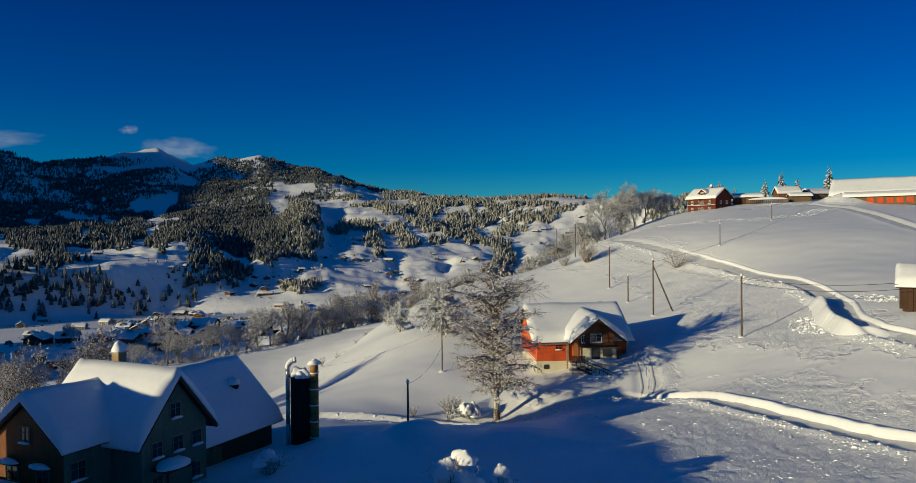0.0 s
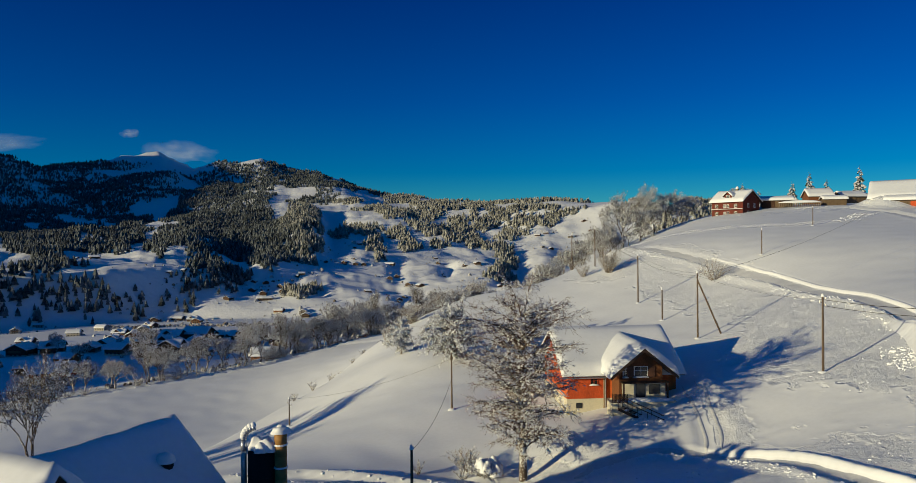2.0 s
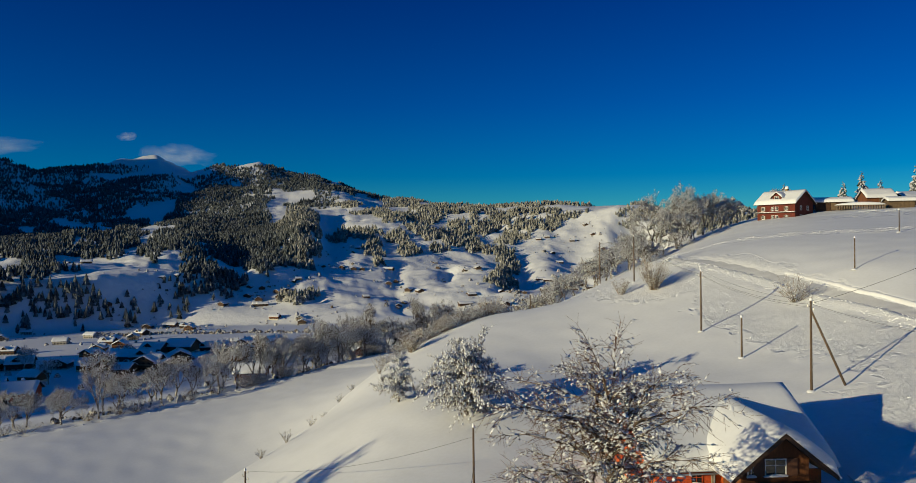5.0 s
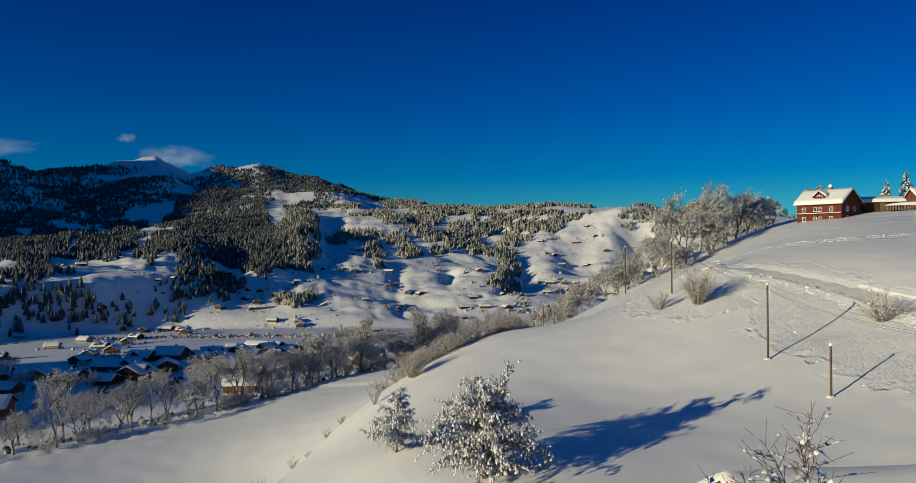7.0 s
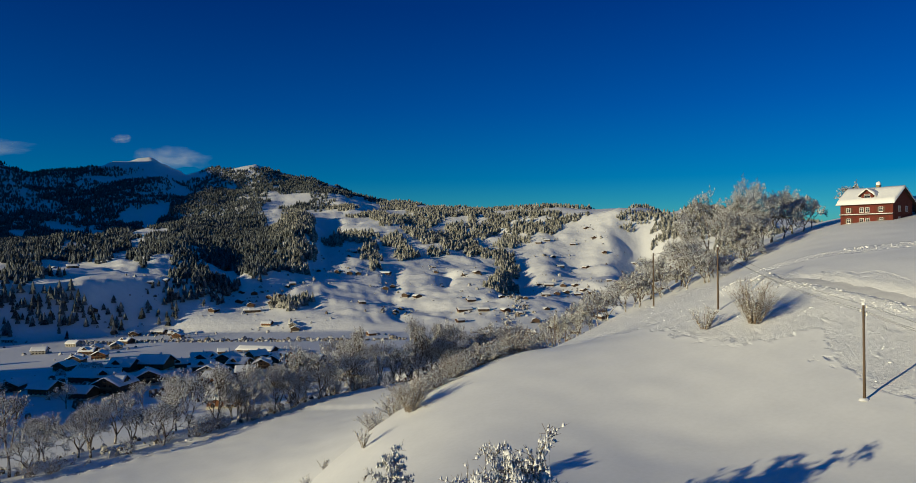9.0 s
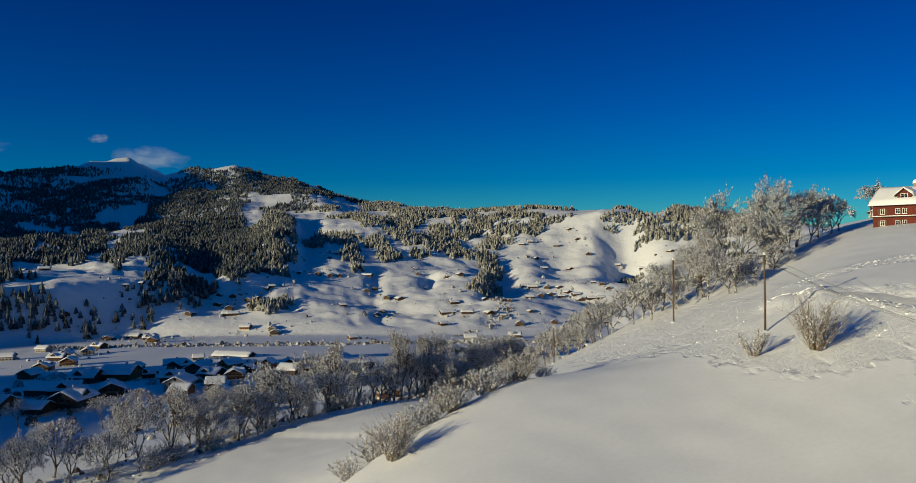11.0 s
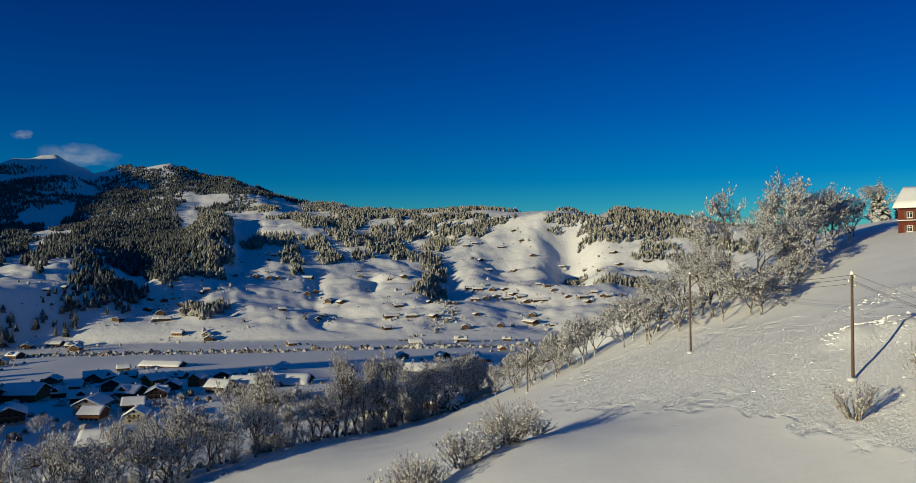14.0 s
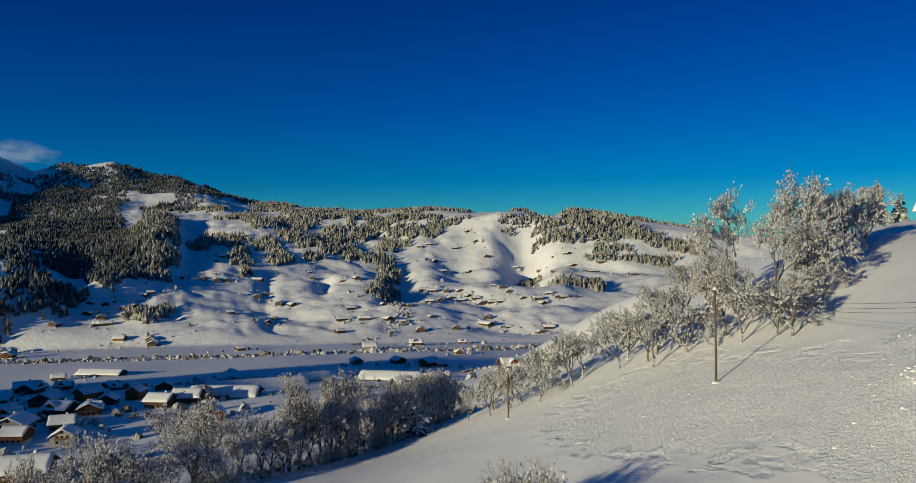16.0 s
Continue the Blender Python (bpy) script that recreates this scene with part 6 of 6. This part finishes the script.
def settle(kinds, spots, seed, turns=(0, 90)):
    """Copies of the kinds over the spots, each sized, turned and set into the slope."""
    rng = np.random.RandomState(seed)
    used = set()
    for k, (x, y, w) in enumerate(spots):
        j = rng.randint(len(kinds))
        low = float(ground_z(np.array([x - 4, x + 4, x - 4, x + 4]), np.array([y - 4, y - 4, y + 4, y + 4])).min())
        m = pose(x, y, low + 0.2, 0, 0, turns[rng.randint(len(turns))] + rng.uniform(-25, 25))
        sx = max(w / 12.0, 0.62)
        sz = min(max(sx * 0.9, 0.68), 1.05)
        ob = kinds[j] if j not in used else copy_thing(kinds[j], m)
        used.add(j)
        ob.matrix_basis = m @ Matrix.Diagonal((sx, min(sx, 1.15), sz, 1))
    for j, o in enumerate(kinds):
        if j not in used:
            for p in (*o.children_recursive, o):
                bpy.data.objects.remove(p)


G1 = "houses of the valley village"
settle([village_house(0, CONCRETE, None, label="grey plastered village house under snow", group=G1), village_house(1, CHALETWOOD, CONCRETE, label="brown timber village house under snow", group=G1, dormer=True),
        village_house(3, DARKWOOD, CONCRETE, label="dark timber village house under snow", group=G1),
        village_house(5, DARKWOOD, CONCRETE, label="dark shingled village house under snow", group=G1, dormer=True), village_house(6, BROWNWOOD, PLASTER, label="brown timber village house under snow", group=G1),
        village_house(4, CHALETWOOD, CONCRETE, label="weathered timber village house under snow", group=G1)], VILLAGE + VILLAGE_WEST + VILLAGE_NEAR, 91)
settle([village_house(7, REDWOOD, CONCRETE, label="red boarded village house under snow", group=G1), village_house(8, MAROON, CONCRETE, label="maroon boarded house with a snowy dormer", group=G1, dormer=True)], VILLAGE_RED, 96, (-8, 12))
settle([village_house(9, DARKWOOD, None, "workshop", 1, "long low workshop with a flat band of snow", G1, 20.0, 5.5)], VILLAGE_LONG, 97, (-10, 10))
settle([village_house(2, ORANGE, PLASTER, storeys=3, label="orange timber apartment house under snow", group=G1, half=4.4)], VILLAGE_TALL, 95, (60, 60))
G2 = "chalets on the far slopes"
settle([far_chalet(k, mat, label, G2) for k, (mat, label) in enumerate(((CHALETWOOD, "brown wooden chalet on a far snowy slope"), (DARKWOOD, "dark wooden chalet on a far snowy slope"), (DARKWOOD, "sun-browned wooden chalet on a far snowy slope"),
        (CHALETWOOD, "weathered wooden chalet on a far snowy slope")))], CHALETS + HAMLET + ALPS + ALPS_WEST, 92)

# ---------------------------------------------------------------- poles and wires
def pole(x, y, height, label, arms=True, strut=None, r=0.13, snow=True, kind="power_pole", z=None):
    z = gz(x, y) if z is None else z
    p = thing(kind, label, "pole", pose(x, y, z), "poles on the slope")
    part("shaft", Shape().tube((0, 0, -0.6), (0, 0, height), r, r * 0.72, 9).mesh("shaft", POLEWOOD, True), p)
    if arms:
        for k, (dz, dx) in enumerate(((0.25, 0.28), (0.6, -0.28), (0.95, 0.28))):
            b = part("bracket", Shape().tube((0, 0, height - dz), (dx, 0, height - dz + 0.02), 0.025, 0.025, 5).mesh("bracket", DARKMETAL), p)
            part("insulator", Shape().tube((dx, 0, height - dz), (dx, 0, height - dz + 0.22), 0.07, 0.05, 7).mesh("insulator", PORCELAIN), b, "pale insulator")
    if snow:
        part("cap_snow", lump_mesh("cap_snow", r * 1.3, r * 1.3, 0.3, FLUFF, 2, 0.2, 8, 4), p, m=pose(0, 0, height))
        part("foot_snow", lump_mesh("foot_snow", 0.5, 0.45, 0.25, SNOW, 5, 0.25, 10, 4), p, m=pose(0, 0, -0.05))
    if strut:
        dx, dy = strut
        part("strut", Shape().tube((dx, dy, gz(x + dx, y + dy) - z - 0.4), (0, 0, height - 0.9), r, r * 0.8, 8).mesh("strut", POLEWOOD, True), p)
    return Vector((x, y, z + height))


def wire(a, b, sag, r=0.016, name="power_line", label="thin dark overhead wire between poles"):
    """One hanging strand, swept along its curve."""
    n = 14
    pts = [Vector(a).lerp(Vector(b), t) - Vector((0, 0, 4 * sag * t * (1 - t))) for t in np.linspace(0, 1, n + 1)]
    side = (Vector(b) - Vector(a)).cross(Vector((0, 0, 1))).normalized()
    v, f = [], []
    for p in pts:
        v += [p + side * r, p + Vector((0, 0, r)), p - side * r, p - Vector((0, 0, r))]
    for k in range(n):
        f += [(4 * k + i, 4 * k + (i + 1) % 4, 4 * k + 4 + (i + 1) % 4, 4 * k + 4 + i) for i in range(4)]
    return thing(name, label, "wire", me=mesh_of(name, v, f, WIRE), group="overhead wires")


W = "tall weathered wooden power pole standing in the snow"
A = pole(38.6, 116.3, 9.0, "weathered wooden power pole with a slanting brace", strut=(2.9, -1.2))
B = pole(41.0, 88.8, 7.6, "weathered wooden pole beside the ploughed road")
C = pole(39.3, 147, 8.5, W)
F = pole(38.8, 178.2, 8.4, W)
H = pole(39.6, 207.8, 9.4, W)
G = pole(39.6, 134.5, 5.0, "short wooden post on the snowy slope", arms=False)
pole(63.5, 150.3, 4.6, "slim wooden pole on the upper meadow", arms=False, r=0.1)
pole(86, 174, 4.0, "slim wooden pole on the upper meadow", arms=False, r=0.1)
D = pole(0.3, 66.0, 3.9, "dark wooden pole beside the lane", arms=False, r=0.12)
J = pole(4.2, 101.5, 6.6, "slim grey pole on the slope below the house", arms=False, r=0.1)
K = pole(-18.7, 124.5, 4.0, "wooden pole below the farm on the slope", arms=True, r=0.11)
pole(30, 250, 7.5, "wooden pole at the foot of the slope", r=0.12)
pole(36, 268, 7.5, "wooden pole among the rimed trees", r=0.12)
for dz, dx in ((-0.1, 0.28), (-0.45, -0.28), (-0.8, 0.28)):
    o = Vector((dx, 0, dz + 0.1))
    for p, q, sag in ((A, C, 0.7), (C, F, 0.7), (F, H, 0.7)):
        wire(p + o, q + o, sag)
o = Vector((0, 0, -0.3))
wire(A + o, B + o, 0.6)
wire(B + o, Vector((55, 80.5, -6.0)), 0.5, 0.03, "cable", "snow-coated cable to the cabin")
wire(B + o * 3, Vector((55.2, 79.5, -6.6)), 0.6, 0.03, "cable", "snow-coated cable to the cabin")
wire(A + o, Vector((70, 128, 4.0)), 0.9, 0.02)
wire(H + o, Vector((60, 224, 4)), 0.4, 0.02, "cable", "snow-coated cable from the pole")
wire(D - Vector((0, 0, 0.1)), J - Vector((0, 0, 3.0)), 0.9, 0.02, "cable", "slack cable between pole and slope")
wire(K, Vector((4.2, 101.5, -13.2)), 1.0, 0.012)

# ---------------------------------------------------------------- broken snow, valley bushes, clouds
def scatter(name, label, category, pts, size, mat, seed, tall=0.8, sides=5, sink=0.3, peak=0.0):
    """Many small uneven lumps on the ground, joined."""
    rng = np.random.RandomState(seed)
    n = len(pts)
    z = ground_z(pts[:, 0], pts[:, 1])
    s = size * np.exp(rng.normal(0, 0.45, n))
    ang = rng.rand(n, 1) * 6 + np.arange(sides) * 2 * np.pi / sides
    r = s[:, None] * rng.uniform(0.7, 1.3, (n, sides))
    low = np.stack([pts[:, :1] + r * np.cos(ang), pts[:, 1:] + r * np.sin(ang), np.repeat((z - s * sink)[:, None], sides, 1)], -1)
    r2 = r * rng.uniform(0.55, 0.8, (n, sides))
    top = np.stack([pts[:, :1] + r2 * np.cos(ang + 0.3), pts[:, 1:] + r2 * np.sin(ang + 0.3), (z + s * tall * 0.75)[:, None] * np.ones(sides) + s[:, None] * rng.uniform(-0.15, 0.15, (n, sides))], -1)
    tip = np.c_[pts + rng.normal(0, 0.15, (n, 2)) * s[:, None], z + s * tall * (1 + peak)][:, None]
    v = np.concatenate([low, top, tip], 1).reshape(-1, 3)
    k = np.arange(sides)
    base = np.arange(n)[:, None, None] * (2 * sides + 1)
    q = (base + np.stack([k, (k + 1) % sides, sides + (k + 1) % sides, sides + k], -1)[None]).reshape(-1, 4)
    t = (base + np.stack([sides + k, sides + (k + 1) % sides, np.full(sides, 2 * sides)], -1)[None]).reshape(-1, 3)
    me = bpy.data.meshes.new(name)
    me.from_pydata(v.tolist(), [], q.tolist() + t.tolist())
    me.materials.append(mat)
    return tagged(new(name, me), label, category, kind="stuff")


def spots_in(zones, seed, density):
    rng = np.random.RandomState(seed)
    out = []
    for cx, cy, rx, ry in zones:
        n = int(math.pi * rx * ry * density)
        r, a = np.sqrt(rng.rand(n)), rng.rand(n) * 2 * np.pi
        out.append(np.c_[cx + rx * r * np.cos(a), cy + ry * r * np.sin(a)])
    p = np.concatenate(out)
    return p[lattice(p[:, 0] * 0.25 + 50, p[:, 1] * 0.25 + 50, seed) > 0.32]


def along(pts, seed, step, inner, outer):
    rng = np.random.RandomState(seed)
    out = []
    for (ax, ay), (bx, by) in zip(pts, pts[1:]):
        l = math.hypot(bx - ax, by - ay)
        for s in rng.rand(int(l / step)):
            side, off = rng.choice((-1, 1)), rng.uniform(inner, outer)
            out.append((ax + (bx - ax) * s - (by - ay) / l * off * side, ay + (by - ay) * s + (bx - ax) / l * off * side))
    return np.array(out)


def downhill(p, line):
    return p[side_of(p[:, 0], p[:, 1], line) < 0]


scatter("snow_clods", "broken snow clods thrown on the slope below the road", "snow", spots_in([(47, 97, 9, 20), (50, 148, 8, 28), (43, 180, 9, 14), (37, 207, 10, 28)], 61, 0.6), 0.06, CLOD, 71, 0.35, 5)
scatter("snow_clods", "broken snow clods beside the lane", "snow", spots_in([(28, 61, 12, 15), (15, 79, 8, 6), (41, 48, 11, 11)], 62, 1.0), 0.065, CLOD, 72, 0.4, 5)
scatter("snow_clods", "snow clods along the ploughed roads", "snow", np.concatenate([downhill(along(LANE, 63, 0.06, 1.3, 3.0), LANE), downhill(along(UPPER, 64, 0.05, 1.6, 3.8), UPPER), along(FRONT_ROAD, 65, 0.12, 1.7, 3.0), along(VALLEY_ROAD, 66, 0.25, 1.8, 3.2)]), 0.085, CLOD, 73, 0.5, 5)
scatter("snow_clods", "coarse ploughed clods heaped at the road's bend", "snow", spots_in([(49, 86, 2.6, 5), (47, 182, 2.0, 3.5), (59.5, 91, 1.5, 4), (108, 212, 7, 2.0), (124, 207, 6, 4), (45, 186, 3, 3), (28.8, 92.8, 1.6, 2.0), (23.5, 88.5, 2.5, 1.8)], 68, 8), 0.09, CLOD, 75, 0.6, 6)
scatter("snow_clods", "crumbled ridge of snow across the upper meadow", "snow", along(BAND, 69, 0.10, 0, 2.4), 0.09, CLOD, 76, 0.5, 5)


def laden_bush(seed, x, y, height, wide, label):
    """A bush pressed together under heavy heads of snow."""
    rng = np.random.RandomState(seed)
    b = shrub("bush", seed, height * 0.8, wide, label, at_ground(x, y), stems=26, snow=0.8)
    for k in range(9):
        a, r = rng.uniform(0, 6.28), wide * 0.62 * math.sqrt(rng.rand())
        z = height * (0.92 - 0.5 * (r / wide) - rng.uniform(0, 0.25))
        s = wide * rng.uniform(0.26, 0.46)
        part("snow_head", lump_mesh("snow_head", s, s * 0.9, s * rng.uniform(0.9, 1.5), ROOF_SNOW, seed + k, 0.3, 16, 8), b, "heavy head of snow", pose(r * math.cos(a), r * math.sin(a), z - s * 0.6))
    return b


laden_bush(301, 3.7, 41.0, 4.4, 1.6, "tall bush bent under heavy heads of snow before the farm")
laden_bush(304, 6.2, 41.4, 3.0, 0.9, "small bush under lumps of snow before the farm")
laden_bush(302, -9.1, 51.2, 1.9, 1.3, "round bush capped with snow beside the silo")
laden_bush(303, 6.6, 83.2, 1.6, 1.6, "low bush capped with snow beside the lane")
# frosted bushes and small trees round the village, along the stream and on the far meadows
rng = np.random.RandomState(81)
homes = np.array([(x, y) for x, y, _ in VILLAGE + VILLAGE_WEST + VILLAGE_NEAR + VILLAGE_RED + VILLAGE_LONG + CHALETS + HAMLET + ALPS + ALPS_WEST], float)
yard = homes[rng.randint(len(homes), size=1500)] + rng.normal(0, 16, (1500, 2))
yard = yard[np.min(np.hypot(yard[:, None, 0] - homes[None, :, 0], yard[:, None, 1] - homes[None, :, 1]), 1) > 8]
stream = along([(-420, 1010), (-300, 985), (-160, 930), (-60, 900), (60, 900), (180, 880), (300, 900)], 82, 0.7, 0, 17)
hedge = along([(-240, 640), (-120, 620), (0, 640), (90, 600), (160, 640)], 83, 2.2, 0, 14)
gully = along([(60, 1010), (110, 1080), (150, 1180), (140, 1300)], 84, 2.0, 0, 12)
scatter("bushes", "frosted bushes and hedges in the valley", "bushes", np.concatenate([yard, stream, hedge, gully]), 1.35, FROSTBUSH, 85, 1.1, 7, 0.2, 0.1)
lone = np.c_[rng.uniform(-800, 600, 420), rng.uniform(1050, 2100, 420)]
scatter("bushes", "single frosted trees on the far meadows", "bushes", lone[lattice(lone[:, 0] / 90, lone[:, 1] / 90, 86) > 0.55], 1.7, FROSTBUSH, 87, 1.4, 7, 0.2, 0.15)
back = np.concatenate([along(VALLEY_ROAD[1:], 88, 0.30, 4, 24)])
scatter("undergrowth", "tangled snowy undergrowth below the valley road", "bushes", back[side_of(back[:, 0], back[:, 1], VALLEY_ROAD) > 0], 0.42, FROSTBUSH, 89, 1.2, 7, 0.2, 0.3)


def cloud(name, x, y, z, w, h, seed, lean=0.0, label="small white cloud behind the mountain peak"):
    """A thin bank of cloud far behind the peaks, dense in the middle and fraying out."""
    m = bpy.data.materials.new("cloud")
    m.use_nodes = True
    n, l = m.node_tree.nodes, m.node_tree.links
    b = n["Principled BSDF"]
    b.inputs["Base Color"].default_value, b.inputs["Roughness"].default_value = (0.8, 0.8, 0.8, 1), 1.0
    tc, mp, ns, gr, mu, rr = (n.new(k) for k in ("ShaderNodeTexCoord", "ShaderNodeMapping", "ShaderNodeTexNoise", "ShaderNodeTexGradient", "ShaderNodeMath", "ShaderNodeMapRange"))
    gr.gradient_type = "SPHERICAL"
    ns.inputs["Scale"].default_value, ns.inputs["Detail"].default_value = 3.4, 10
    mp.inputs["Location"].default_value = (seed * 3.1, 0, 0)
    mp.inputs["Scale"].default_value = (1.0, 1.0, 0.7)
    l.new(tc.outputs["Object"], mp.inputs[0])
    l.new(mp.outputs[0], ns.inputs["Vector"])
    l.new(tc.outputs["Object"], gr.inputs["Vector"])
    mu.operation = "MULTIPLY"
    l.new(ns.outputs[0], mu.inputs[0])
    l.new(gr.outputs["Fac"], mu.inputs[1])
    rr.inputs["From Min"].default_value, rr.inputs["From Max"].default_value, rr.inputs["To Max"].default_value = 0.15, 0.60, 0.22
    l.new(mu.outputs[0], rr.inputs["Value"])
    l.new(rr.outputs[0], b.inputs["Alpha"])
    me = mesh_of(name, [(-1, 0, -1), (1, 0, -1), (1, 0, 1), (-1, 0, 1)], [(0, 1, 2, 3)], m)
    ob = thing(name, label, "cloud", pose(x, y, z, 0, lean, math.degrees(math.atan2(-x, y)) - 42) @ Matrix.Diagonal((w, 1, h, 1)), me=me)
    ob.visible_shadow = False
    return ob


cloud("cloud", -1500, 4560, 535, 420, 105, 1, 6)
cloud("cloud", -1760, 4480, 640, 110, 40, 2, label="wisp of white cloud above the peak")
cloud("cloud", -2420, 4150, 540, 560, 80, 3, label="low grey cloud bank over the dark ridge")
